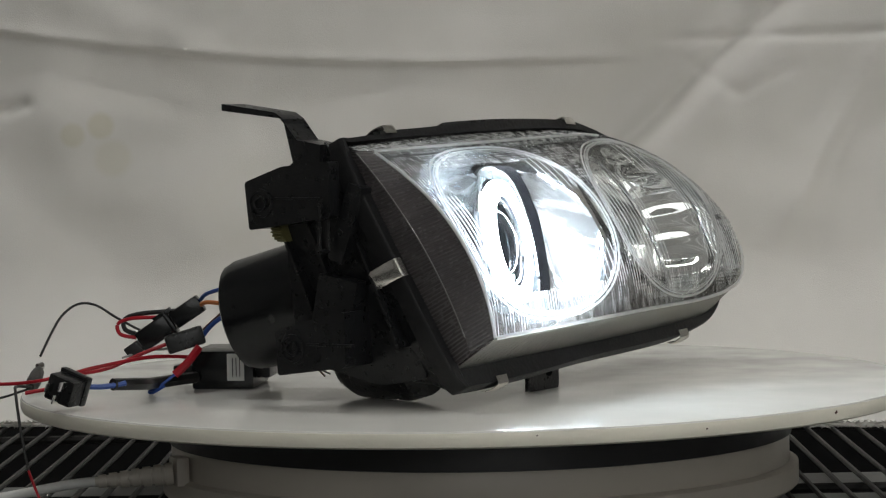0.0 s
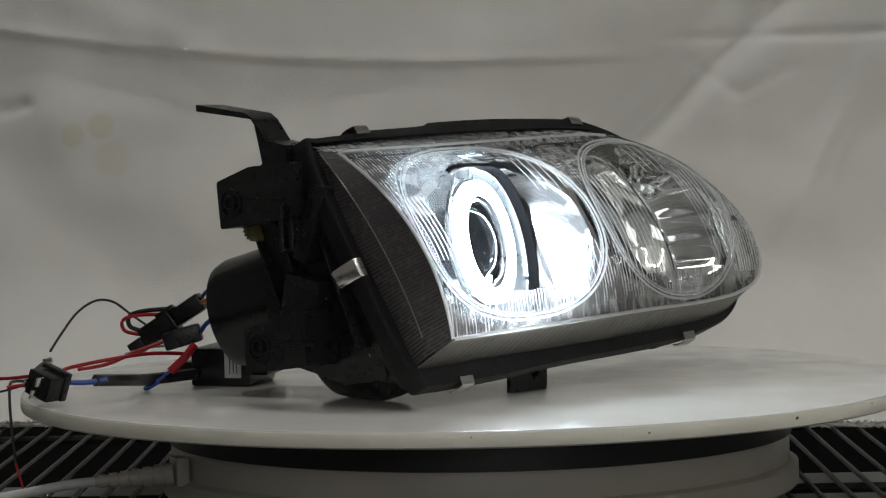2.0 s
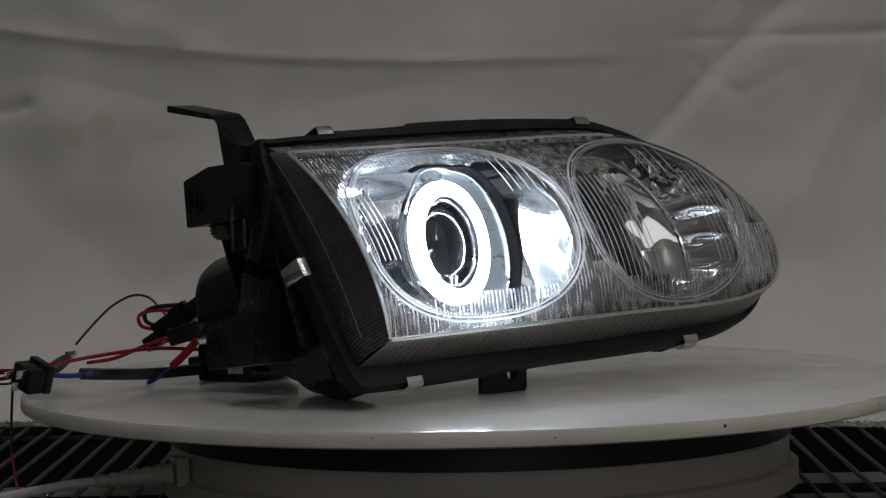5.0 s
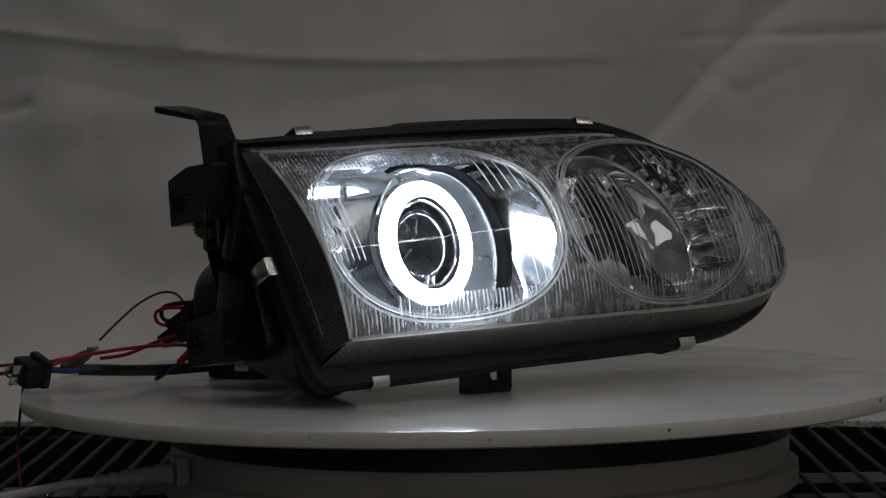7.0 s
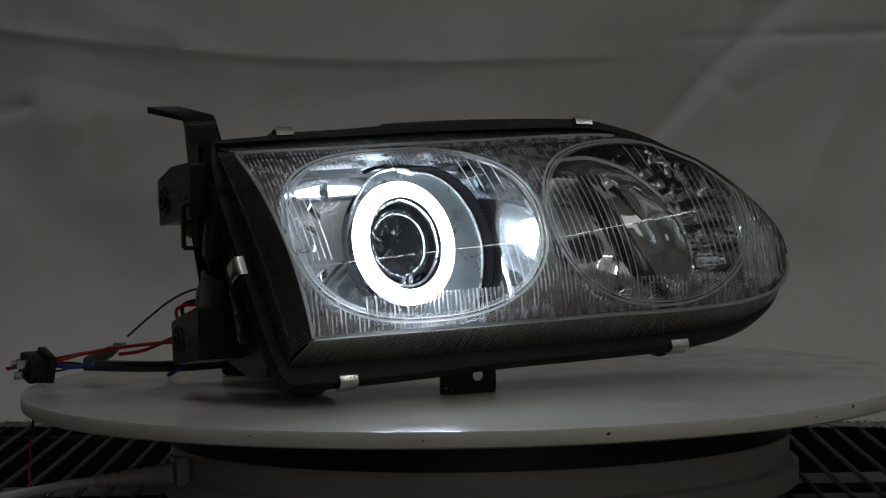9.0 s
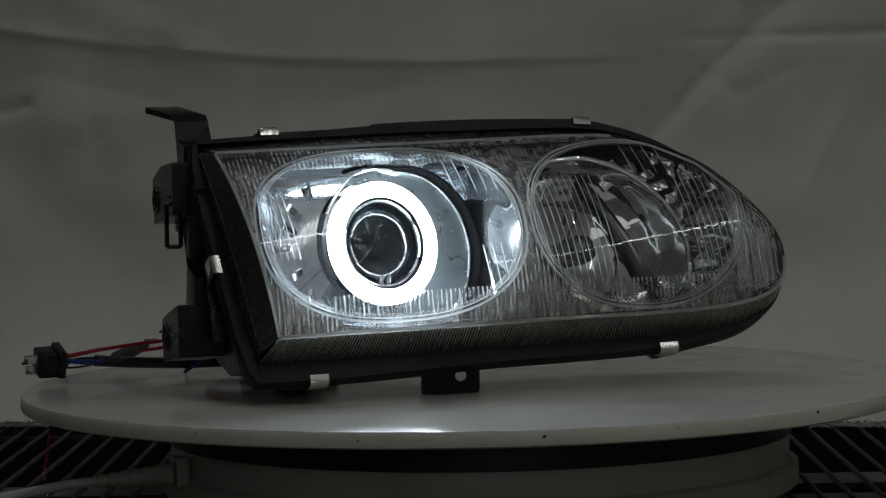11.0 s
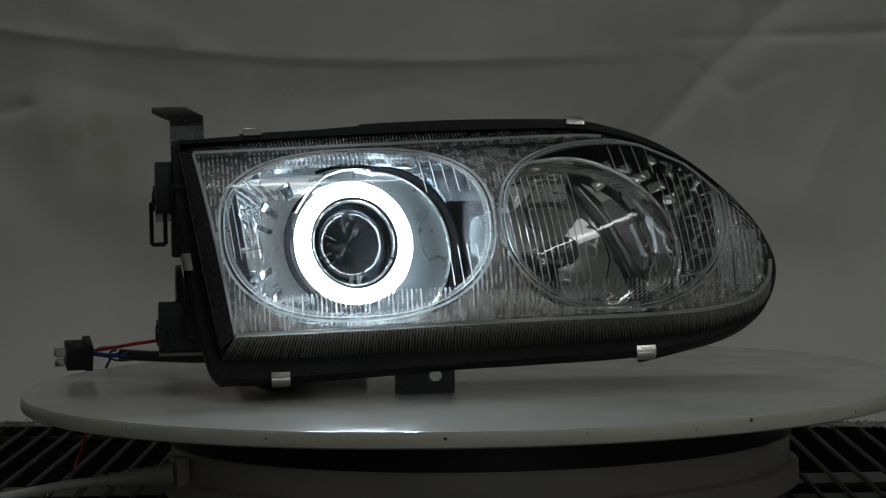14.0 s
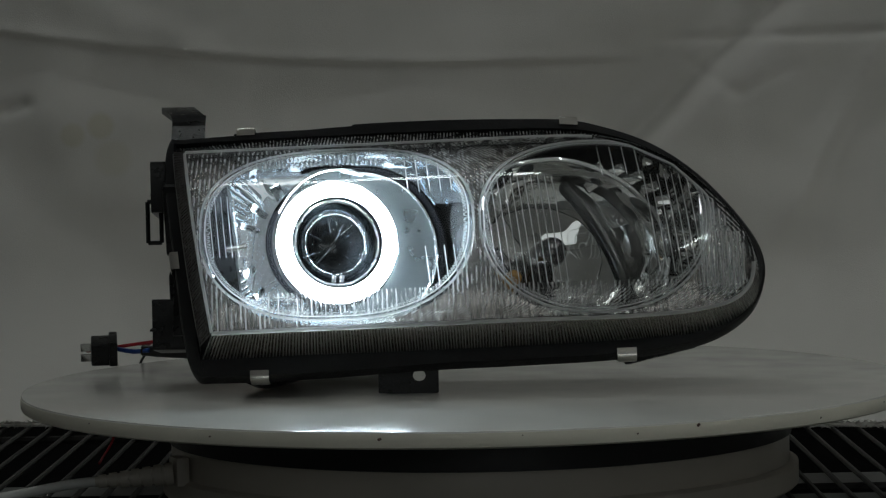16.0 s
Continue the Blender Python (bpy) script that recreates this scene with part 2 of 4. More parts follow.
def lathe(profile, at, axis, steps=48, bm=None, caps=True):
    """profile: (distance along the axis, radius)."""
    axis = Vector(axis).normalized()
    side = axis.cross(Vector((0, 0, 1)) if abs(axis.z) < 0.9 else Vector((1, 0, 0))).normalized()
    up = side.cross(axis)
    loops = [[Vector(at) + axis * h + (side * math.cos(2 * math.pi * k / steps) + up * math.sin(2 * math.pi * k / steps)) * r for k in range(steps)] for h, r in profile]
    return loft(loops, bm, caps, caps)


def box(at, size, m=None, bevel=0.0, bm=None):
    """A bevelled box about its centre, turned by the matrix m."""
    own = bmesh.new()
    bmesh.ops.create_cube(own, size=1, matrix=Matrix.Diagonal((*size, 1)))
    if bevel:
        bmesh.ops.bevel(own, geom=own.edges[:], offset=bevel, segments=2, profile=0.6, affect="EDGES")
    bmesh.ops.transform(own, matrix=Matrix.Translation(at) @ (m or Matrix()), verts=own.verts)
    if bm is None:
        return own
    me = bpy.data.meshes.new("temp")
    own.to_mesh(me)
    own.free()
    bm.from_mesh(me)
    bpy.data.meshes.remove(me)
    return bm


def thing(name, label, category, group=""):
    ob = new(name)
    ob.empty_display_size = 0.02
    return tagged(ob, label, category, group)


# ---- the room round the table, closed, out of view ----
for nm, at, size in (("floor", (0, 0, -0.95), (7, 7, 0.1)), ("ceiling", (0, 0, 2.5), (7, 7, 0.1)), ("wall_north", (0, 2.6, 0.78), (7, 0.1, 3.36)), ("wall_south", (0, -3.4, 0.78), (7, 0.1, 3.36)),
                     ("wall_east", (3.4, 0, 0.78), (0.1, 6, 3.36)), ("wall_west", (-3.4, 0, 0.78), (0.1, 6, 3.36))):
    tagged(link(nm, box(at, size), {"floor": M_CONCRETE, "ceiling": M_CEILING}.get(nm, M_WALL), smooth=False), "plain %s of the dim workshop" % nm.split("_")[0], nm.split("_")[0], kind="structure")



def fluorescent_lamp(x, y, length):
    """A bare tube between two end caps, hung on rods under the ceiling."""
    lamp_thing = thing("fluorescent_lamp", "long bare fluorescent tube hung below the white ceiling", "ceiling lamp", "ceiling lamps")
    lamp_thing.location = (x, y, 2.30)
    part("tube", tube([Vector((0, -length / 2, 0)), Vector((0, 0, 0)), Vector((0, length / 2, 0))], 0.016, 10), M_TUBE, lamp_thing, "glowing white tube")
    for k in (-1, 1):
        part("end_cap", box((0, k * (length / 2 + 0.02), 0), (0.04, 0.04, 0.05), None, 0.004), M_LABEL, lamp_thing)
        part("rod", tube([Vector((0, k * (length / 2 + 0.02), 0.02)), Vector((0, k * (length / 2 + 0.02), 0.15))], 0.004, 8), M_LABEL, lamp_thing)


fluorescent_lamp(2.2, -1.75, 2.7)
fluorescent_lamp(0.85, -2.15, 1.9)

RACK_Z = -0.0705


# ---- wire shelf that carries the turntable ----
def wire_shelf():
    shelf = thing("wire_shelf", "blackened steel wire rack shelf under the turntable", "shelf")
    r = 0.0019
    one = link("wire", tube([Vector((0, -0.75, 0)), Vector((0, 0.0, 0)), Vector((0, 0.75, 0))], r, 6), M_WIRE, shelf)
    one.location = (-0.8, 0, RACK_Z - r)
    for i in range(1, 82):
        w = one.copy()
        scene.collection.objects.link(w)
        w.location = (-0.8 + i * 0.0198, 0, RACK_Z - r)
    bar = link("cross_bar", tube([Vector((-0.85, 0, 0)), Vector((0, 0, 0)), Vector((0.85, 0, 0))], 0.0035, 8), M_WIRE, shelf)
    bar.location = (0, -0.75, RACK_Z - 0.008)
    for y in (-0.36, 0.0, 0.36, 0.75):
        b = bar.copy()
        scene.collection.objects.link(b)
        b.location = (0, y, RACK_Z - 0.008)
    for x in (-0.85, 0.85):
        for y in (-0.75, 0.75):
            link("post", tube([Vector((x, y, -0.9)), Vector((x, y, -0.4)), Vector((x, y, RACK_Z + 0.01))], 0.012, 12), M_WIRE, shelf)
    link("under_board", box((0, -0.305, -0.0875), (1.62, 0.87, 0.004), bevel=0.001), M_BOARD, shelf, "pale grey board under the wires")
    # near-black panel added so the space under the rack reads as shade
    link("shade_panel", box((0, 0.82, -0.49), (1.7, 0.012, 0.80), bevel=0.002), M_SHELFDARK, shelf, "near-black panel standing in for the shade under the rack")
    return shelf


wire_shelf()


# ---- cloth backdrop ----
def fold(x, z, ax, az, bx, bz, width):
    """Signed distance profile of a soft fold along the segment a-b: returns (along 0..1, across / width)."""
    dx, dz = bx - ax, bz - az
    L2 = dx * dx + dz * dz
    t = ((x - ax) * dx + (z - az) * dz) / L2
    across = ((x - ax) * dz - (z - az) * dx) / math.sqrt(L2)
    fade = max(0.0, min(1.0, (t + 0.25) / 0.35)) * max(0.0, min(1.0, (1.25 - t) / 0.35))
    return fade, across / width


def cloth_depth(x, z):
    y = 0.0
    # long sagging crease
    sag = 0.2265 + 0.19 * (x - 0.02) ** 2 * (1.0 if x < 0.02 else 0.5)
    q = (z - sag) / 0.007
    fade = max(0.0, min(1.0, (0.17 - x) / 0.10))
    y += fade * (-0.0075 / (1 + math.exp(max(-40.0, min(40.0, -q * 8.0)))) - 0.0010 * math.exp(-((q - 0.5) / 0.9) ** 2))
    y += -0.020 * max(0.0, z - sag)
    for ax, az, bx, bz, wd, amp in ((0.300, 0.292, 0.115, 0.125, 0.013, 0.015), (0.262, 0.300, 0.07, 0.13, 0.030, 0.016), (0.205, 0.225, 0.245, 0.197, 0.006, 0.0018), (0.245, 0.197, 0.295, 0.219, 0.006, 0.0018),
                                    (0.372, 0.240, 0.29, 0.090, 0.012, -0.008), (0.21, 0.246, 0.40, 0.249, 0.005, 0.003), (-0.41, 0.192, -0.385, 0.200, 0.006, 0.004), (-0.36, 0.30, -0.22, 0.235, 0.020, -0.004),
                                    (0.36, 0.23, 0.31, 0.02, 0.03, 0.006), (-0.40, 0.15, -0.30, 0.0, 0.05, 0.005)):
        fd, q = fold(x, z, ax, az, bx, bz, wd)
        y += 1.35 * amp * fd * math.exp(-q * q)
    y += 0.012 * noise.noise(Vector((x * 3.1, 0.3, z * 2.3))) + 0.012 * noise.noise(Vector((x * 9, 1.7, z * 7))) + 0.0032 * noise.noise(Vector((x * 26, 4.7, z * 22)))
    return y


def backdrop():
    bm = bmesh.new()
    nx, ns = 460, 380
    rows = []
    for j in range(ns + 1):
        s = j / ns
        row = []
        for i in range(nx + 1):
            x = -0.9 + 1.8 * i / nx
            hem = 0.335 - 0.16 * x + 0.008 * noise.noise(Vector((x * 12, 0, 3)))
            if s < 0.22:      # lies on the shelf, then sweeps up
                a = s / 0.22 * math.pi / 2
                y = hem + (0.56 - hem) * math.sin(a)
                z = RACK_Z + 0.001 + 0.13 * (1 - math.cos(a))
                k = math.sin(a) ** 2
            else:
                y, z, k = 0.56, RACK_Z + 0.131 + (s - 0.22) / 0.78 * 0.60, 1.0
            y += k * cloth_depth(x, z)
            row.append(bm.verts.new((x, y, z)))
        rows.append(row)
    for A, B in zip(rows, rows[1:]):
        for i in range(nx):
            bm.faces.new((A[i], A[i + 1], B[i + 1], B[i]))
    ob = link("backdrop_cloth", bm, M_CLOTH)
    sol = ob.modifiers.new("thickness", "SOLIDIFY")
    sol.thickness, sol.offset = 0.0015, 1
    return tagged(ob, "creased white cloth backdrop with faint yellow stains", "backdrop", kind="structure")


backdrop()


def cloth_fringe():
    """Frayed threads along the lower hem."""
    bm = bmesh.new()
    rng = random.Random(5)
    for i in range(5200):
        x = rng.uniform(-0.62, 0.62)
        tuft = 0.5 + 0.5 * noise.noise(Vector((x * 30, 0, 0)))
        hem = 0.335 - 0.16 * x + 0.008 * noise.noise(Vector((x * 12, 0, 3)))
        p = Vector((x, hem + rng.uniform(-0.001, 0.004), RACK_Z + 0.0025))
        d = Vector((rng.gauss(0, 0.004), -rng.uniform(0.002, 0.006 + 0.012 * tuft), rng.uniform(-0.004, 0.004)))
        side = Vector((0.0011, 0, 0.0004))
        v = [bm.verts.new(q) for q in (p - side, p + side, p + d)]
        bm.faces.new(v)
    return tagged(link("cloth_fringe", bm, M_CLOTH), "frayed threads along the hem of the white cloth", "fringe", kind="stuff")


cloth_fringe()


# ---- turntable ----
def build_turntable():
    base = thing("turntable", "motorised turntable with white round plate and ivory plastic base", "turntable")
    at = (0.0085, 0, 0)
    part("drum", lathe([(-0.0570, 0.208), (-0.0540, 0.209), (-0.0375, 0.209), (-0.0355, 0.208)], at, (0, 0, 1), 96), M_IVORY, base)
    part("foot_ring", lathe([(RACK_Z, 0.213), (RACK_Z + 0.002, 0.2150), (-0.0555, 0.2150), (-0.0540, 0.2125), (-0.0535, 0.205)], at, (0, 0, 1), 96), M_IVORY, base)
    part("band", lathe([(-0.0360, 0.2075), (-0.0352, 0.2105), (-0.0190, 0.2105), (-0.0118, 0.2085), (-0.0112, 0.19)], at, (0, 0, 1), 96), M_BAND, base, "black drum band")
    # power socket at the side
    part("socket", box((-0.187, -0.090, -0.0470), (0.009, 0.017, 0.019), pose(0, 0, 0, 0, 0, 25), 0.002), M_IVORY, base, "ivory power socket")
    # turning plate
    plate = part("plate", lathe([(-0.0012, 0.2994), (-0.0003, 0.2990), (0.0, 0.2975)], (0, 0, 0), (0, 0, 1), 160), M_PLATE, base, "round white laminate plate with chipped edge")
    part("edge", lathe([(-0.0108, 0.2880), (-0.0106, 0.2965), (-0.0094, 0.2992), (-0.0070, 0.3000), (-0.0030, 0.3000), (-0.0013, 0.2996)], (0, 0, 0), (0, 0, 1), 160), M_EDGE, plate, "ivory edge band")
    rng = random.Random(3)
    for a, hgt, s in ((-99.6, -0.0042, 1.0), (-63.5, -0.0024, 1.0), (-71, -0.005, 0.5), (-45, -0.006, 0.6), (-84, -0.003, 0.4), (-120, -0.005, 0.6), (-140, -0.0035, 0.5), (-30, -0.004, 0.5)):
        q = radians(a)
        part("chip", box((0.2997 * math.cos(q), 0.2997 * math.sin(q), hgt), (0.0012, 0.0022 * s, 0.0016 * s), pose(0, 0, 0, 30 * s, 0, a), 0.0003), M_BROWN, plate, "dark nick")
    return plate


plate = build_turntable()


def power_cable():
    c = thing("power_cable", "white power cable with ribbed plug at the turntable base", "cable")
    ax = Vector((-1, -0.10, -0.08)).normalized()
    at = Vector((-0.190, -0.098, -0.0475))
    prof = []
    for i in range(7):
        h = 0.0072 * i
        r = 0.0074 - 0.0005 * i
        prof += [(h, r), (h + 0.0050, r), (h + 0.0052, r - 0.0012), (h + 0.0070, r - 0.0012)]
    part("plug", lathe(prof, at, ax, 20), M_IVORY, c)
    p0 = at + ax * 0.048
    part("cord", tube(spline([p0, p0 + ax * 0.02, (-0.30, -0.12, -0.0585), (-0.36, -0.16, -0.0625), (-0.48, -0.28, -0.066)], 40), 0.0032, 10), M_LABEL, c)
    return c


power_cable()


# ---- headlight: built in the plate's space; u along, v up the raked face, w out of it ----
ORIGIN = Vector((-0.0254, -0.0712, 0.0965))
UX, VX, WX = Vector((0.99942, -0.02090, 0.02706)), Vector((-0.01567, 0.42316, 0.90592)), Vector((-0.03039, -0.90581, 0.42259))
AXIS = Vector((0.263, -0.945, 0.19)).normalized()      # way in which the beams point
HALO = Vector((-0.083, -0.081, 0.098))


def lamp(u, v, w):
    return ORIGIN + UX * u + VX * v + WX * w


def bulge(v, u=0.0):
    return 0.0405 - 4.1 * (v + 0.015) ** 2 - 0.010 * max(0.0, (u - 0.05) / 0.16) ** 2


FLANGE = [(-0.168, 0.079), (-0.157, 0.0815), (-0.10, 0.0835), (-0.04, 0.086), (0.03, 0.086), (0.0917, 0.0833), (0.1176, 0.078), (0.1504, 0.064), (0.1787, 0.042), (0.2025, 0.0127), (0.217, -0.014), (0.2178, -0.0375),
          (0.2045, -0.06), (0.1745, -0.076), (0.1235, -0.083), (0.06, -0.0845), (0.0, -0.085), (-0.072, -0.0875), (-0.1336, -0.0877), (-0.150, -0.0843), (-0.1575, -0.059), (-0.164, -0.007), (-0.1705, 0.049)]
LENSBASE = [(-0.1635, 0.0755), (-0.155, 0.0775), (-0.09, 0.0785), (0.0, 0.0785), (0.085, 0.0765), (0.122, 0.070), (0.153, 0.056), (0.181, 0.033), (0.202, 0.006), (0.2125, -0.017), (0.2125, -0.04), (0.201, -0.0585),
            (0.176, -0.070), (0.124, -0.0735), (0.06, -0.0745), (0.0, -0.0748), (-0.072, -0.0745), (-0.138, -0.0745), (-0.1455, -0.0715), (-0.150, -0.040), (-0.1545, 0.0), (-0.160, 0.045)]
RIGHT = [(-0.0672, 0.118), (-0.0655, 0.155), (-0.0630, 0.176), (-0.0580, 0.195), (-0.0480, 0.2064), (-0.0326, 0.2094), (-0.0148, 0.2053), (0.0085, 0.1906), (0.0380, 0.1667), (0.0560, 0.1400), (0.0640, 0.118), (0.0670, 0.090)]


def right_edge(v):
    if v <= RIGHT[0][0]:
        return RIGHT[0][1]
    for (a, b), (c, d) in zip(RIGHT, RIGHT[1:]):
        if v <= c:
            return b + (d - b) * (v - a) / (c - a)
    return RIGHT[-1][1]


def left_edge(v):
    return -0.1355 - 0.0205 * (v + 0.0672) / 0.1342


def flat(points, n, w, closed=True):
    return [lamp(p.x, p.y, w) for p in spline([(a, b, 0) for a, b in points], n, closed)]


def in_oval(u, v, cu, cv, ru, rv, n):
    return abs((u - cu) / ru) ** n + abs((v - cv) / rv) ** n < 1


OVALS = ((-0.0545, 0.0005, 0.0875, 0.0625, 2.5), (0.1105, -0.0010, 0.0735, 0.0625, 2.25))
LOW_V, HIGH_V = -0.0672, 0.0670


def lens_front(headlight):
    """The front of the lens: clear in the two ovals, finely fluted round them and along the bottom."""
    cols, nrows = 1000, 60
    grid = []
    vs = [LOW_V + (HIGH_V - LOW_V) * (0.5 - 0.5 * math.cos(math.pi * j / nrows)) for j in range(nrows + 1)]
    for v in vs:
        a, b = left_edge(v), right_edge(v)
        grid.append([(a + (b - a) * i / cols, v) for i in range(cols + 1)])

    def fluted(u, v):
        if (v < -0.0450 and -0.10 < u < 0.19) or (v > 0.0475 and -0.12 < u < 0.02):
            return True
        return not any(in_oval(u, v, *o) for o in OVALS)

    for want, name, material, label in ((1, "fluted_lens", M_FLUTE, "finely fluted clear lens"), (2, "lens_flute", M_RIB, "fine moulded flutes of the lens"), (0, "clear_lens", M_LENS, "clear lens pane")):
        bm, made = bmesh.new(), {}

        def vert(j, i):
            if (j, i) not in made:
                u, v = grid[j][i]
                w = bulge(v, u) + (0.0003 if want == 2 else 0.0) - (0.0009 * abs((u / 0.0030 + 0.32) % 1.0 * 2 - 1) if want else 0)
                made[j, i] = bm.verts.new(lamp(u, v, w))
            return made[j, i]

        for j in range(nrows):
            for i in range(cols):
                u, v = grid[j][i]
                u2, v2 = grid[j + 1][i + 1] if i < cols else grid[j][i]
                um, vm = (u + u2) / 2, (v + v2) / 2
                have = 0
                if fluted(um, vm):
                    slant = um
                    have = 2 if (slant / 0.0030) % 1.0 < 0.36 and not 0.0600 < vm < 0.0618 else 1
                if have == want or (want == 1 and have == 2):
                    bm.faces.new((vert(j, i), vert(j, i + 1), vert(j + 1, i + 1), vert(j + 1, i)))
        ob = part(name, bm, material, headlight, label, recalc=False)
        if want == 2:
            ob["kind"] = "stuff"

    # moulded oval ridges and the sparse prisms within the clear panes
    for k, (cu, cv, ru, rv, n) in enumerate(OVALS):
        for shrink in (1.0, 0.965):
            path = []
            for i in range(140):
                a = 2 * math.pi * i / 140
                c, s = math.cos(a), math.sin(a)
                u = cu + ru * shrink * math.copysign(abs(c) ** (2 / n), c)
                v = max(LOW_V + 0.002, min(HIGH_V - 0.001, cv + rv * shrink * math.copysign(abs(s) ** (2 / n), s)))
                u = max(left_edge(v) + 0.002, min(right_edge(v) - 0.004, u))
                path.append(lamp(u, v, bulge(v, u) - 0.0008))
            part("lens_ridge", ridge(path, 0.0009 if shrink == 1 else 0.0005, WX, closed=True), M_RIDGE, headlight)
        # knurled band just within the ridge
        path = []
        for i in range(720):
            a = 2 * math.pi * i / 720
            c, s = math.cos(a), math.sin(a)
            zig = 0.942 + 0.012 * (1 if i % 4 < 2 else -1)
            u = cu + ru * zig * math.copysign(abs(c) ** (2 / n), c)
            v = max(LOW_V + 0.002, min(HIGH_V - 0.001, cv + rv * zig * math.copysign(abs(s) ** (2 / n), s)))
            u = max(left_edge(v) + 0.002, min(right_edge(v) - 0.004, u))
            path.append(lamp(u, v, bulge(v, u) - 0.0006))
        part("knurled_band", ridge(path, 0.00022, WX, 2, True), M_RIDGE, headlight, "fine knurled band of the lens")
    for cu, v0, v1, count, gap in ((0.043, -0.045, 0.030, 11, 0.0044), (-0.006, 0.022, 0.050, 5, 0.007), (0.146, -0.040, 0.030, 7, 0.0046), (-0.135, -0.02, 0.025, 5, 0.004), (0.0, -0.044, -0.018, 5, 0.006), (0.12, 0.03, 0.055, 4, 0.008)):
        for i in range(count):
            u = cu + i * gap
            path = [lamp(u - 0.006 * (v0 + (v1 - v0) * k / 8) / 0.06, v0 + (v1 - v0) * k / 8, bulge(v0 + (v1 - v0) * k / 8, u) - 0.0006) for k in range(9)]
            part("lens_prism", ridge(path, 0.00030, WX, 3), M_RIDGE, headlight)


def even(points, n):
    """The same path with its points at even distances; returns places as (segment, share)."""
    d = [0.0]
    for p, q in zip(points, points[1:]):
        d.append(d[-1] + (q - p).length)
    out, k = [], 0
    for i in range(n):
        s = d[-1] * i / (n - 1)
        while k < len(d) - 2 and d[k + 1] < s:
            k += 1
        out.append((k, (s - d[k]) / max(1e-9, d[k + 1] - d[k])))
    return out


def strip(loop_a, loop_b, rows, ripple, count, bm=None, ribs=None):
    """A skin between two open paths with fine ribs that run across it."""
    bm = bm or bmesh.new()
    n = len(loop_a)
    g = []
    for i in range(n):
        a, b = loop_a[i], loop_b[i]
        t = (loop_a[min(n - 1, i + 1)] - loop_a[max(0, i - 1)]).normalized()
        nrm = t.cross(b - a).normalized()
        if nrm.dot((a + b) / 2 - lamp(0.02, 0.0, 0.0)) < 0:
            nrm = -nrm
        d = ripple * abs(math.sin(math.pi * i / (n - 1) * count)) + (0.0003 if ribs else 0.0)
        g.append([bm.verts.new(a + (b - a) * k / rows + nrm * d) for k in range(rows + 1)])
    for i, (A, B) in enumerate(zip(g, g[1:])):
        if ribs and ((i + 0.5) / (n - 1) * count) % 1.0 > 0.38:
            continue
        for k in range(rows):
            bm.faces.new((A[k], A[k + 1], B[k + 1], B[k]))
    bmesh.ops.delete(bm, geom=[p for p in bm.verts if not p.link_faces], context="VERTS")
    return bm


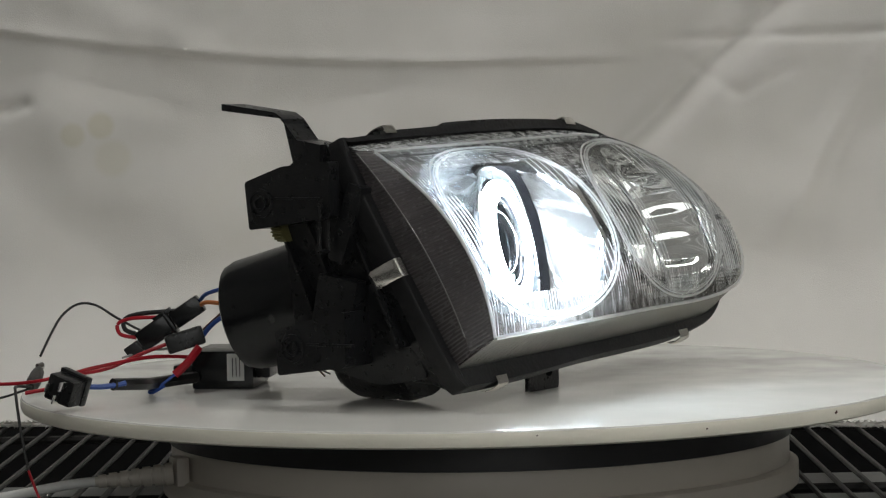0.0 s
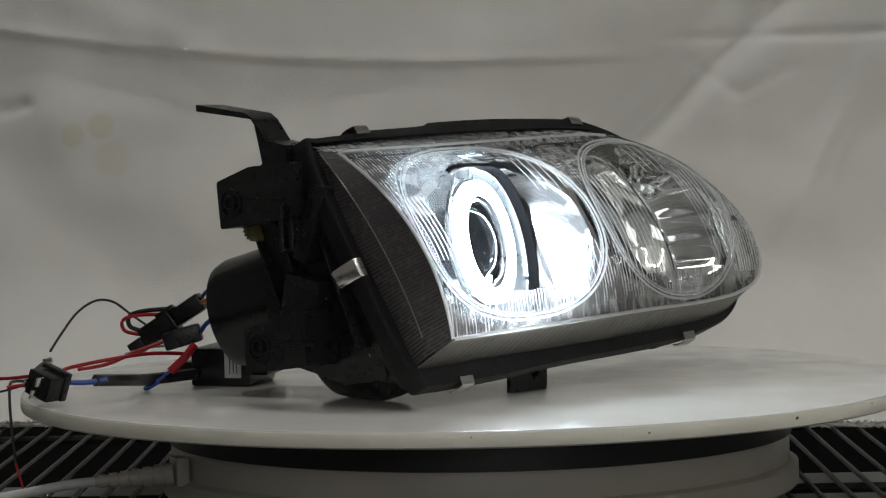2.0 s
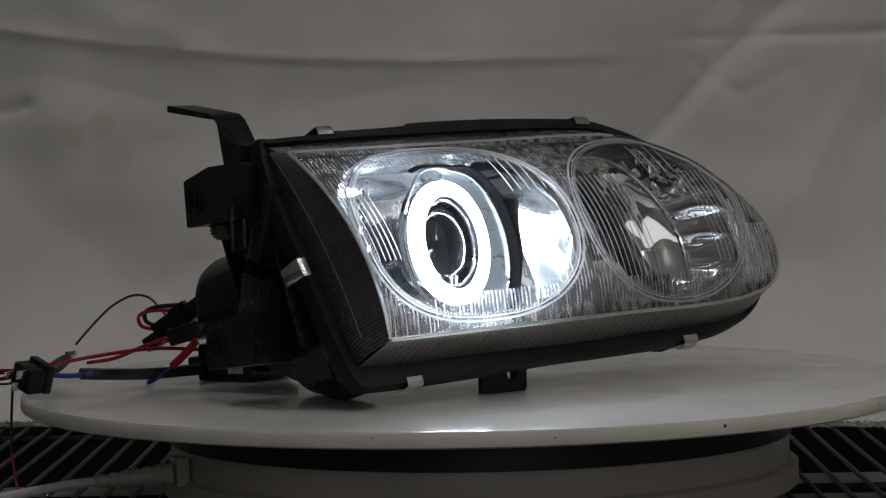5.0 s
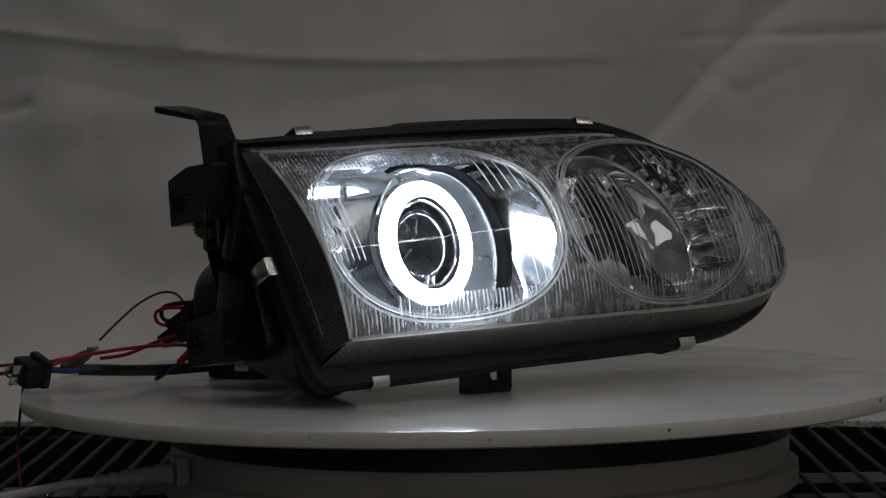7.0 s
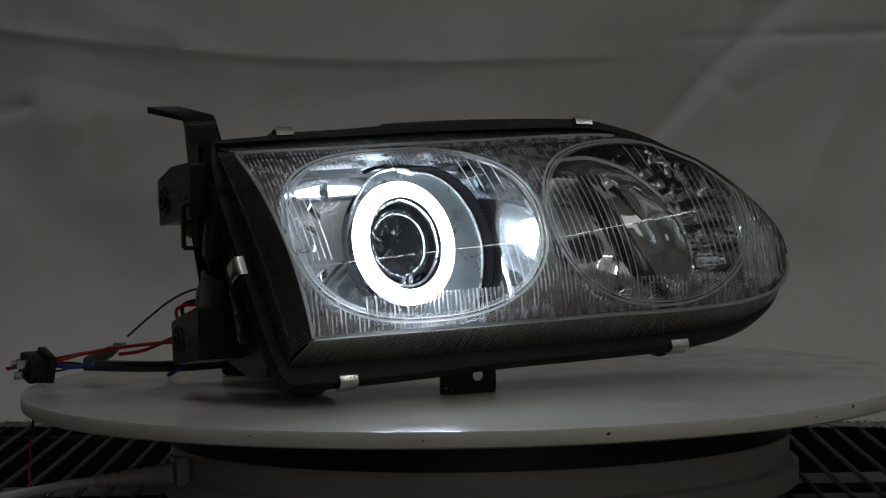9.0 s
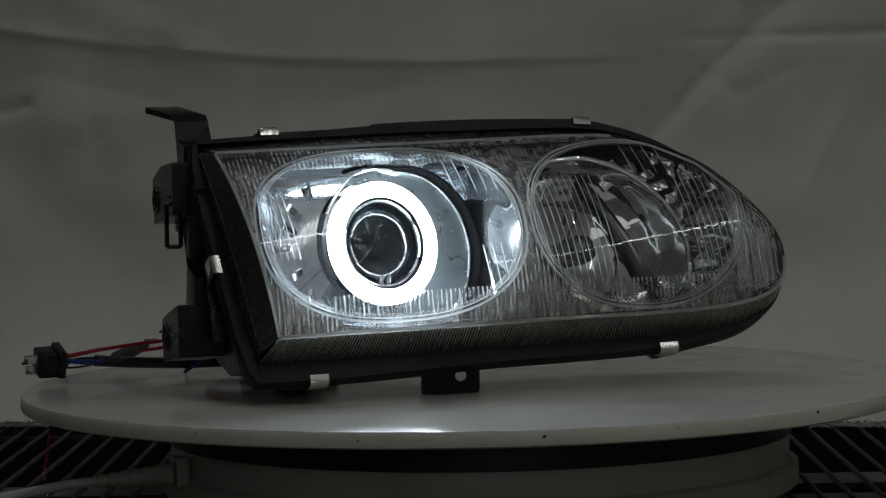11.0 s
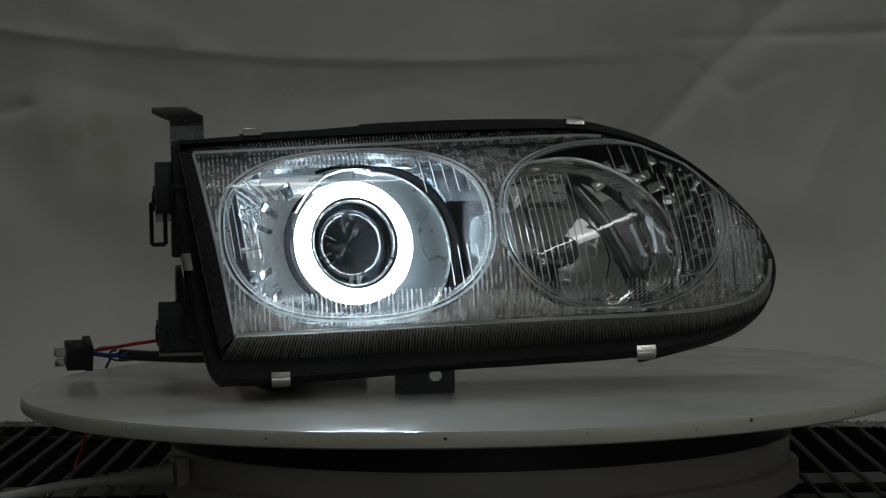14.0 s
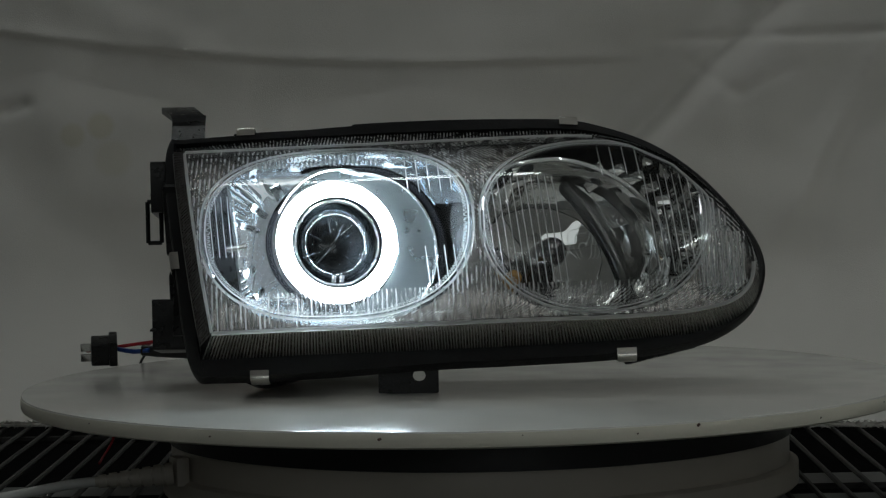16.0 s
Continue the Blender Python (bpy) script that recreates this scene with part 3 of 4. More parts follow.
def lens_sides(headlight):
    n = 552
    # smoked side marker
    vs = [LOW_V + (HIGH_V - LOW_V) * i / (n - 1) for i in range(n)]
    front = [lamp(left_edge(v), v, bulge(v)) for v in vs]
    back = [lamp(-0.1455 - 0.0185 * (v + 0.0672) / 0.1342 - 0.002 * math.sin((v - LOW_V) / (HIGH_V - LOW_V) * math.pi), v * 1.10 + 0.001, 0.0) for v in vs]
    mid = []
    for f, b in zip(front, back):
        mid.append(f * 0.5 + b * 0.5 - UX * 0.004)
    for ribs, name, material, label in ((False, "side_marker_lens", M_SMOKE, "smoked ribbed side marker lens"), (True, "side_marker_rib", M_SMOKERIB, "rib crests of the side marker lens, their highlight put into the colour")):
        bm = strip(front, mid, 6, 0.00025, 62, None, ribs)
        strip(mid, back, 6, 0.00025, 62, bm, ribs)
        ob = part(name, bm, material, headlight, label, recalc=False)
        if ribs:
            ob["kind"] = "stuff"
    part("marker_fold", ridge([p - UX * 0.0006 for p in mid[40::8]], 0.0005, -UX, 3), M_LIPRIB, headlight, "thin moulded fold of the side marker")
    # ribbed lip along the bottom and round the nose, then along the top
    m = 900
    edge = [(left_edge(LOW_V), LOW_V), (-0.07, LOW_V), (0.0, LOW_V), (0.06, LOW_V), (0.118, -0.0672), (0.155, -0.0655), (0.176, -0.0630), (0.195, -0.0580), (0.2064, -0.0480), (0.2094, -0.0326), (0.2053, -0.0148), (0.1906, 0.0085),
            (0.1667, 0.0380), (0.1400, 0.0560), (0.118, 0.0640), (0.090, 0.0670), (0.0, HIGH_V), (-0.08, HIGH_V), (left_edge(HIGH_V), HIGH_V)]
    base = [(-0.1455, -0.0735), (-0.072, -0.0745), (0.0, -0.0748), (0.06, -0.0745), (0.124, -0.0735), (0.158, -0.0720), (0.181, -0.0690), (0.201, -0.0600), (0.2125, -0.0480), (0.2150, -0.030), (0.2105, -0.012), (0.196, 0.0135),
            (0.172, 0.0430), (0.1450, 0.0615), (0.121, 0.0705), (0.090, 0.0760), (0.0, 0.0785), (-0.08, 0.0785), (-0.1630, 0.0760)]
    e = [lamp(p.x, p.y, bulge(p.y, p.x)) for p in spline([(a, b, 0) for a, b in edge], m)]
    q = [lamp(p.x, p.y, 0.0) for p in spline([(a, b, 0) for a, b in base], m)]
    places = even(e, 3000)
    e, q = [e[k].lerp(e[k + 1], f) for k, f in places], [q[k].lerp(q[k + 1], f) for k, f in places]
    far = [i for i, p in enumerate(e) if (p - ORIGIN).dot(UX) > 0.206]
    cut = far[0] + 60
    turn = [i for i, p in enumerate(e) if i > cut and (p - ORIGIN).dot(UX) < 0.112][0]
    inward = [(ORIGIN + UX * 0.02 - p).normalized() for p in e]
    inner_e, inner_q = [p + d * 0.0030 - WX * 0.0020 for p, d in zip(e, inward)], [p + d * 0.0045 + WX * 0.0015 for p, d in zip(q, inward)]
    part("bezel_skirt", strip(inner_e[:cut:4], inner_q[:cut:4], 3, 0.0, 1), M_BEZEL, headlight, "grey metallic skirt of the bezel", recalc=False)
    # ribs of the nose skirt are added to throw back bright lines
    part("nose_skirt", strip(inner_e[cut - 4:], inner_q[cut - 4:], 3, -0.0016, 150), M_CHROME, headlight, "ribbed chrome skirt round the nose", recalc=False)
    part("lens_edge", ridge([p + WX * 0.0002 for p in e[turn - 1::12]], 0.0010, WX), M_RIDGE, headlight)
    for ribs, material, rim in ((False, M_LIP, M_FLUTE), (True, M_LIPRIB, M_RIB)):
        lip = part("lip_rib" if ribs else "lens_lip", strip(e[:cut], q[:cut], 4, 0.0004, 190, None, ribs), material, headlight, "ribbed frosted lower lip of the lens", recalc=False)
        edge_rim = part("rim_rib" if ribs else "lens_rim", strip(e[cut - 1:], q[cut - 1:], 4, 0.0005, 190, None, ribs), rim, headlight, "clear ribbed rim of the lens", recalc=False)
        if ribs:
            lip["kind"] = edge_rim["kind"] = "stuff"
    # bright moulded edge between front, side and lip
    part("lens_edge", ridge([lamp(left_edge(v), v, bulge(v)) for v in vs[::6]], 0.0012, (WX - UX * 0.6).normalized()), M_RIDGE, headlight)
    part("lens_edge", ridge(e[:cut:12], 0.0013, (WX - VX * 0.5).normalized()), M_RIDGE, headlight)


def housing(headlight):
    n = 180
    out = flat(FLANGE, n, 0.0)
    centre = lamp(0.0, 0.0, 0.0)

    def moved(loop, shrink, back, wout=0.0):
        return [centre + (p - centre) * shrink + Vector((0, back, 0)) + WX * wout for p in loop]

    inner = flat(LENSBASE, n, 0.0)
    # channel that holds the lens
    loops = [[p + WX * -0.001 for p in inner], [p + WX * 0.0035 for p in moved(inner, 1.006, 0)], [p + WX * 0.0035 for p in moved(out, 0.992, 0)], [p + WX * 0.0015 for p in out],
             [p + WX * -0.008 for p in out], [p + WX * -0.0095 for p in moved(out, 0.985, 0)]]
    part("seal_channel", loft(loops, None, False, False), M_RUBBER, headlight, "black sealed channel round the lens")
    # tray behind it
    tray = [moved(out, 0.985, 0, -0.0095), moved(out, 0.975, 0.022), moved(out, 0.955, 0.045), moved(out, 0.90, 0.062), moved(out, 0.72, 0.078), moved(out, 0.3, 0.084)]
    flattened = []
    for lp in tray:
        flattened.append([Vector((p.x, p.y - 0.42 * max(0.0, p.z - 0.02) * min(1.0, max(0.0, (p.y + 0.02) / 0.06)), max(p.z, 0.0115))) for p in lp])
    part("tray", loft(flattened, None, False, True), M_BLACK, headlight, "black moulded rear tray")
    part("lower_bulge", lathe([(-0.045, 0.005), (-0.044, 0.020), (-0.030, 0.0235), (0.012, 0.0240), (0.024, 0.020), (0.026, 0.008)], (-0.125, -0.015, 0.0242), (0.30, 1, 0.0), 32), M_BLACK, headlight, "rounded lower bulge of the tray")
    # rear dust cap
    back = Vector((-0.262, 0.935, -0.235)).normalized()
    cap_at = HALO + back * 0.095 - Vector((0, 0, 0.0045))
    part("dust_cap", lathe([(0.0, 0.0405), (0.004, 0.0400), (0.030, 0.0392), (0.082, 0.0365), (0.088, 0.0345), (0.0905, 0.030), (0.0908, 0.004)], cap_at, back, 64), M_GLOSSBLACK, headlight, "glossy black rear dust cap")
    part("dust_cap_ring", lathe([(-0.02, 0.046), (-0.004, 0.047), (0.004, 0.046), (0.006, 0.041)], cap_at, back, 64), M_BLACK, headlight)
    # upper and lower mounting ears with hollow bosses
    for name, pts, cz in (("mounting_ear", [(0.0280, 0.1405), (0.0250, 0.1110), (-0.036, 0.1190), (-0.036, 0.1530), (0.0, 0.1500)], (0.0155, 0.1275)), ("mounting_ear", [(0.0070, 0.0490), (0.0055, 0.0215), (-0.045, 0.0280), (-0.045, 0.0620), (-0.010, 0.0540)], (-0.0060, 0.0385))):
        bm = loft([[Vector((x, y, z)) for y, z in spline_corner(pts, 0.0022)] for x in (-0.206, -0.2075, -0.2075, -0.206, -0.178)][1:])
        part(name, bm, M_BLACK, headlight)
        y, z = cz
        boss = lathe([(0.0, 0.0034), (0.0030, 0.0034), (0.0030, 0.0048), (0.0, 0.0050)], (-0.2065, y, z), (-1, 0, 0), 28, None, False)
        lathe([(0.0, 0.0076), (0.0022, 0.0076), (0.0022, 0.0089), (0.0, 0.0091)], (-0.2065, y, z), (-1, 0, 0), 28, boss, False)
        part("boss", boss, M_BLACK, headlight)
        part("boss_rib", box((-0.2068, y - 0.028, z + 0.003), (0.0035, 0.034, 0.0016), None, 0.0004), M_BLACK, headlight)
    # hanging hook loop
    frame_pts = [(-0.2105, -0.030, 0.126), (-0.2105, -0.030, 0.0985), (-0.2015, -0.030, 0.0985), (-0.2015, -0.030, 0.126)]
    bm = bmesh.new()
    for a, b in zip(frame_pts, frame_pts[1:] + frame_pts[:1]):
        tube([Vector(a), (Vector(a) + Vector(b)) / 2, Vector(b)], 0.0016, 6, bm)
    part("hook_loop", bm, M_BLACK, headlight)
    side_poly = [(-0.037, 0.157), (0.004, 0.152), (0.012, 0.120), (0.012, 0.050), (0.002, 0.026), (-0.050, 0.0145), (-0.084, 0.020)]
    part("side_wall", loft([[Vector((x - 0.020 * (z - 0.015) / 0.15, y, z)) for y, z in spline_corner(side_poly, 0.005)] for x in (-0.1735, -0.1750, -0.14)][1:]), M_BLACK, headlight, "black side wall of the tray")
    part("side_rib", box((-0.190, -0.040, 0.115), (0.016, 0.012, 0.05), pose(0, 0, 0, 20, 0, 0), 0.002), M_BLACK, headlight)
    part("side_block", box((-0.186, -0.028, 0.060), (0.020, 0.030, 0.045), pose(0, 0, 0, 12, 0, 0), 0.003), M_BLACK, headlight)
    for yy in (-0.052, -0.020, 0.002):
        part("side_rib", box((-0.184, yy, 0.085), (0.014, 0.0022, 0.10), pose(0, 0, 0, -24, 0, 0), 0.0006), M_BLACK, headlight)
    # cranked mounting bracket at the top
    def slab(pts, x0, x1, lean=0.0):
        return [[Vector((x0 + lean * (y - 0.006), y, z)) for y, z in pts], [Vector((x1 + lean * (y - 0.006), y, z)) for y, z in pts]]

    bm = loft(slab([(-0.022, 0.1480), (-0.002, 0.1500), (-0.005, 0.1660), (-0.022, 0.1630)], -0.1965, -0.1725))
    loft(slab([(-0.002, 0.1500), (0.0055, 0.1790), (0.0115, 0.1832), (-0.005, 0.1660)], -0.1965, -0.1740), bm)
    loft(slab([(0.0055, 0.1792), (0.0440, 0.1850), (0.0440, 0.1892), (0.0110, 0.1834)], -0.1965, -0.1740, -0.30), bm)
    part("mounting_bracket", bm, M_BLACK, headlight, "black cranked mounting bracket")
    # levelling gear
    gx, gz = Vector((1, -0.25, 0)).normalized(), Vector((0.05, 0.2, 1)).normalized()
    teeth = [(0.0068 if i % 4 < 2 else 0.0055, 2 * math.pi * i / 64) for i in range(64)]
    gear = loft([[Vector((-0.1890, y, 0.1095)) + (gx * math.cos(q) + gz * math.sin(q)) * r for r, q in teeth] for y in (0.0090, 0.0160)])
    part("levelling_gear", gear, M_BRASS, headlight, "small yellow levelling gear")
    # top seam strip
    top = [lamp(u, v, -0.006) for u, v in ((-0.125, 0.0860), (-0.05, 0.0870), (-0.042, 0.0890), (0.02, 0.0890), (0.088, 0.0860), (0.10, 0.0835))]
    bm = loft([[p + WX * a + VX * b for a, b in ((0.004, -0.005), (0.004, 0.0), (-0.010, 0.0), (-0.010, -0.005))] for p in spline(top, 40)])
    part("top_rib", bm, M_BLACK, headlight)
    # foot bracket with a round hole, standing on the plate
    foot = bmesh.new()
    ring, rect = [], []
    hx, hz, hr = -0.0305, 0.0115, 0.0036
    for i in range(32):
        a = 2 * math.pi * i / 32
        c, s = math.cos(a), math.sin(a)
        ring.append((hx + hr * 1.15 * c, hz + hr * s))
        k = min((0.0125 if c > 0 else 0.0265) / max(abs(c), 1e-6), (0.0160 if s > 0 else 0.0115) / max(abs(s), 1e-6))
        rect.append((hx + k * c, hz + k * s))
    loops = [[Vector((x, -0.0835, z)) for x, z in ring], [Vector((x, -0.0835, z)) for x, z in rect], [Vector((x, -0.0810, z)) for x, z in rect], [Vector((x, -0.0810, z)) for x, z in ring]]
    loft(loops + loops[:1], foot, False, False)
    box((-0.0192, -0.0755, 0.0132), (0.0024, 0.013, 0.0264), None, 0.0006, foot)
    part("foot_bracket", foot, M_BLACK, headlight, "black foot bracket with a round hole")
    part("nose_block", box(lamp(0.150, -0.066, -0.028), (0.050, 0.022, 0.016), pose(0, 0, 0, 0, -14, -12), 0.003), M_BLACK, headlight)


def spline_corner(pts, r=0.004):
    """Polygon with rounded corners."""
    out = []
    n = len(pts)
    for i in range(n):
        p, a, b = Vector(pts[i]), Vector(pts[i - 1]), Vector(pts[(i + 1) % n])
        for k in range(5):
            s = k / 4
            q0, q1 = p + (a - p).normalized() * r, p + (b - p).normalized() * r
            out.append((q0 * (1 - s) ** 2 + p * 2 * s * (1 - s) + q1 * s * s).to_tuple())
    return out


def clips(headlight):
    """Spring clips folded over the channel."""
    def clip(at, along, outward, width, lens_way, reach):
        prof = [at + lens_way * 0.0052 + outward * -0.003, at + lens_way * 0.0048 + outward * 0.0008, at + lens_way * 0.003 + outward * 0.0022, at + lens_way * -reach * 0.4 + outward * 0.0026, at - lens_way * reach + outward * 0.0010]
        bm = bmesh.new()
        loops = []
        for i, p in enumerate(spline(prof, 14)):
            loops.append([p + along * s * width / 2 + outward * d for s, d in ((-1, 0), (-0.8, 0.0006), (0.8, 0.0006), (1, 0), (1, -0.0006), (-1, -0.0006))])
        part("spring_clip", loft(loops, bm), M_STEEL, headlight, "bright steel spring clip")

    clip(lamp(-0.1165, 0.0850, 0.0), UX, VX, 0.0120, WX, 0.012)
    clip(lamp(0.0975, 0.0820, 0.0), (UX - VX * 0.10).normalized(), VX, 0.0120, WX, 0.012)
    clip(lamp(-0.1080, -0.0880, 0.0), UX, -VX, 0.0120, WX, 0.009)
    clip(lamp(0.1270, -0.0835, 0.0), UX, -VX, 0.0125, WX, 0.007)
    clip(lamp(-0.1640, -0.006, 0.0), (VX - UX * 0.11).normalized(), -UX, 0.0120, WX, 0.018)


def oval_loop(cu, cv, ru, rv, n, w, count=96, limit=True):
    """An oval on a skin w behind the lens (w below 0)."""
    out = []
    for i in range(count):
        a = 2 * math.pi * i / count
        c, s = math.cos(a), math.sin(a)
        u = cu + ru * math.copysign(abs(c) ** (2 / n), c)
        v = cv + rv * math.copysign(abs(s) ** (2 / n), s)
        if limit:
            u = max(left_edge(v) - 0.003, min(right_edge(max(LOW_V, min(HIGH_V, v))) - 0.002, u))
        out.append(lamp(u, v, bulge(v, u) + w))
    return out


def inside(headlight):
    # bezel plate with two openings
    bm = bmesh.new()
    rim = [(left_edge(v), v) for v in (0.066, 0.045, 0.02, -0.005, -0.03, -0.055)] + [(-0.1355, -0.066), (-0.07, -0.0665), (0.0, -0.0665), (0.06, -0.0665)]
    rim += [(r - 0.001, v) for v, r in RIGHT] + [(0.03, 0.0665), (-0.04, 0.0665), (-0.10, 0.0665)]
    outer = [bm.verts.new(lamp(u, v, -0.011 + bulge(v, u))) for u, v in rim]
    o1 = [bm.verts.new(p) for p in oval_loop(-0.0545, 0.0005, 0.0870, 0.0620, 2.5, -0.011, 72)]
    o2 = [bm.verts.new(p) for p in oval_loop(0.1095, -0.001, 0.0730, 0.0620, 2.25, -0.011, 72)]
    edges = []
    for lp in (outer, o1, o2):
        for a, b in zip(lp, lp[1:] + lp[:1]):
            edges.append(bm.edges.new((a, b)))
    bmesh.ops.triangle_fill(bm, use_beauty=True, edges=edges, normal=WX)
    for _ in range(2):
        bmesh.ops.subdivide_edges(bm, edges=[e for e in bm.edges if e.calc_length() > 0.012], cuts=1, use_grid_fill=True)
    for p in bm.verts:
        d = p.co - ORIGIN
        p.co = lamp(d.dot(UX), d.dot(VX), bulge(d.dot(VX), d.dot(UX)) - 0.011)
    part("bezel", bm, M_BEZEL, headlight, "grey metallic bezel")
    # low beam bowl
    loops = []
    for s in range(11):
        k = s / 10
        close = 0.13 * k + 0.9 * max(0.0, k - 0.68)
        lp = oval_loop(-0.0545, 0.0005, 0.0870 * (1 - close), 0.0620 * (1 - close), 2.5 + 4.0 * min(1.0, 4 * k), -0.011, 320)
        mid = sum(lp, Vector()) / len(lp)
        lp = [p.lerp(mid, (0.0015 + 0.045 * max(0.0, -math.cos(2 * math.pi * i / 320))) * abs(math.sin(math.pi * i / 10)) * min(1.0, 6 * k)) for i, p in enumerate(lp)]
        lp = [p - UX * (0.38 * k * (p - ORIGIN).dot(VX) * max(0.0, math.cos(2 * math.pi * i / 320)) ** 0.5) for i, p in enumerate(lp)]
        loops.append([p - AXIS * 0.058 * k for p in lp])
    part("low_beam_reflector", loft(loops, None, False, True), M_BOWL, headlight, "faceted chrome reflector bowl")
    # chrome steps pressed into the marker side of the bowl
    rng = random.Random(11)
    for a, rr, wide, tall in ((126, 0.070, 0.008, 0.012), (146, 0.064, 0.005, 0.015), (163, 0.061, 0.004, 0.017), (182, 0.066, 0.004, 0.014), (204, 0.064, 0.005, 0.013), (222, 0.070, 0.004, 0.013)):
        q = radians(a)
        v = 0.74 * rr * math.sin(q)
        p = lamp(-0.0545 + rr * 1.02 * math.cos(q), v, bulge(v) - 0.026 - 0.2 * (0.078 - rr))
        part("facet", box(p, (wide, 0.003, tall), pose(0, 0, 0, rng.uniform(-30, 0), 270 - a + rng.uniform(-10, 10), rng.uniform(-10, 34)), 0.0013), M_BOWL2, headlight)
    # satin shroud round the projector, wider towards the nose
    side = AXIS.cross(Vector((0, 0, 1))).normalized()
    if side.x < 0:
        side = -side
    up = side.cross(AXIS)
    if up.z < 0:
        up = -up

    def ring(radius, forward, ecc=0.0, steps=72):
        pts = []
        for i in range(steps):
            a = 2 * math.pi * i / steps
            c, s = math.cos(a), math.sin(a)
            r = radius + ecc * max(0.0, math.cos(a + radians(20)))
            pts.append(HALO + (side * c + up * s) * r + AXIS * forward)
        return pts

    def behind_lens(p, gap=0.0035):
        d = p - ORIGIN
        over = d.dot(WX) - (bulge(d.dot(VX), d.dot(UX)) - gap)
        return p - AXIS * (max(0.0, over) / AXIS.dot(WX))

    def visor(radius, ecc, deep, steps=64):
        pts = []
        for i in range(steps):
            q = radians(-72 + 184 * i / (steps - 1))
            f = min(1.0, i / (steps - 1) * 5, (1 - i / (steps - 1)) * 3.0)
            r = radius + ecc * max(0.0, math.cos(q + radians(20)))
            pts.append(behind_lens(HALO + (side * math.cos(q) + up * math.sin(q)) * r + AXIS * (0.0012 + deep * f * f * (3 - 2 * f)), 0.002))
        return pts

    def arc(radius, forward, ecc, a0=-80, a1=150, steps=64):
        pts = []
        for i in range(steps):
            q = radians(a0 + (a1 - a0) * i / (steps - 1))
            f = min(1.0, (i / (steps - 1)) * 6, (1 - i / (steps - 1)) * 3.2)
            f = f * f * (3 - 2 * f)
            r = 0.0425 + (radius - 0.0425) * f + ecc * max(0.0, math.cos(q + radians(20)))
            pts.append(behind_lens(HALO + (side * math.cos(q) + up * math.sin(q)) * r + AXIS * (forward * f)))
        return pts

    def skin(rows):
        bm = bmesh.new()
        vs = [[bm.verts.new(p) for p in r] for r in rows]
        for A, B in zip(vs, vs[1:]):
            for k in range(len(A) - 1):
                bm.faces.new((A[k], A[k + 1], B[k + 1], B[k]))
        return bm

    part("shroud", skin([arc(0.0415, 0.0005, 0.0), arc(0.0450, -0.0005, 0.0050), arc(0.0475, -0.0010, 0.0115), arc(0.0490, 0.0002, 0.0172), arc(0.0496, 0.0014, 0.0186)]), M_SHROUD, headlight, "satin silver projector shroud")
    part("shroud_edge", tube(arc(0.0494, 0.0020, 0.0182), 0.0010, 8), M_CHROME, headlight, "polished shroud edge")
    part("shroud_visor", skin([visor(0.0500, 0.0190, 0.0), visor(0.0508, 0.0200, 0.0032), visor(0.0514, 0.0208, 0.0064), visor(0.0522, 0.0214, 0.0067), visor(0.0526, 0.0214, 0.0060), visor(0.0526, 0.0214, -0.020)]), M_MATT, headlight, "matt black visor wall of the shroud")
    # shade of the gap left of the halo, laid in as a black strip
    part("gap_shade", skin([[HALO + (side * math.cos(radians(a)) + up * math.sin(radians(a))) * (0.0415 + w * (0.3 + 0.7 * math.sin(radians((a - 105) * 180 / 155)))) - AXIS * 0.001 for a in range(105, 261, 3)] for w in (0.0, 0.002, 0.0045)]), M_MATT, headlight, "black strip for the shade in the gap beside the halo ring")
    # halo ring
    part("halo_ring", loft([ring(0.0300, 0.0060), ring(0.0306, 0.0076), ring(0.0330, 0.0086), ring(0.0362, 0.0086), ring(0.0388, 0.0076), ring(0.0397, 0.0060), ring(0.0397, 0.0020), ring(0.0386, 0.0004), ring(0.0342, 0.0002)], None, False, False), M_HALO, headlight, "glowing white halo ring")
    part("halo_holder", loft([ring(0.0298, 0.0058), ring(0.0296, -0.006), ring(0.0338, -0.006), ring(0.0340, 0.0)], None, False, False), M_SHROUD, headlight, "satin halo ring holder")
    # projector
    part("projector_barrel", loft([ring(0.0300, 0.004), ring(0.0292, -0.004), ring(0.0288, -0.018), ring(0.012, -0.030), ring(0.004, -0.034)], None, False, True), M_DARK, headlight, "dark projector barrel")
    part("projector_ring", tube(ring(0.0275, 0.003), 0.0012, 8, None, True), M_CHROME, headlight)
    part("projector_ring", tube(ring(0.0215, -0.002), 0.0006, 6, None, True), M_CHROME, headlight)
    part("projector_lens", loft([ring(0.0262, -0.004), ring(0.0225, 0.0015), ring(0.0165, 0.0055), ring(0.009, 0.0080), ring(0.002, 0.0088)], None, False, True), M_GLASS, headlight, "bluish glass projector lens")
    for a, r0, r1 in ((60, 0.004, 0.016), (95, 0.008, 0.018), (30, 0.010, 0.017), (150, 0.008, 0.015), (225, 0.002, 0.022), (200, 0.012, 0.02), (320, 0.010, 0.022)):
        c, s = math.cos(radians(a)), math.sin(radians(a))
        p, q = HALO + (side * c + up * s) * r0 - AXIS * 0.010, HALO + (side * c + up * s) * r1 - AXIS * 0.012
        part("shutter_blade", tube([p, (p + q) / 2, q], 0.00045, 5), M_CHROME, headlight)
    for a in (262, 275):
        c, s = math.cos(radians(a)), math.sin(radians(a))
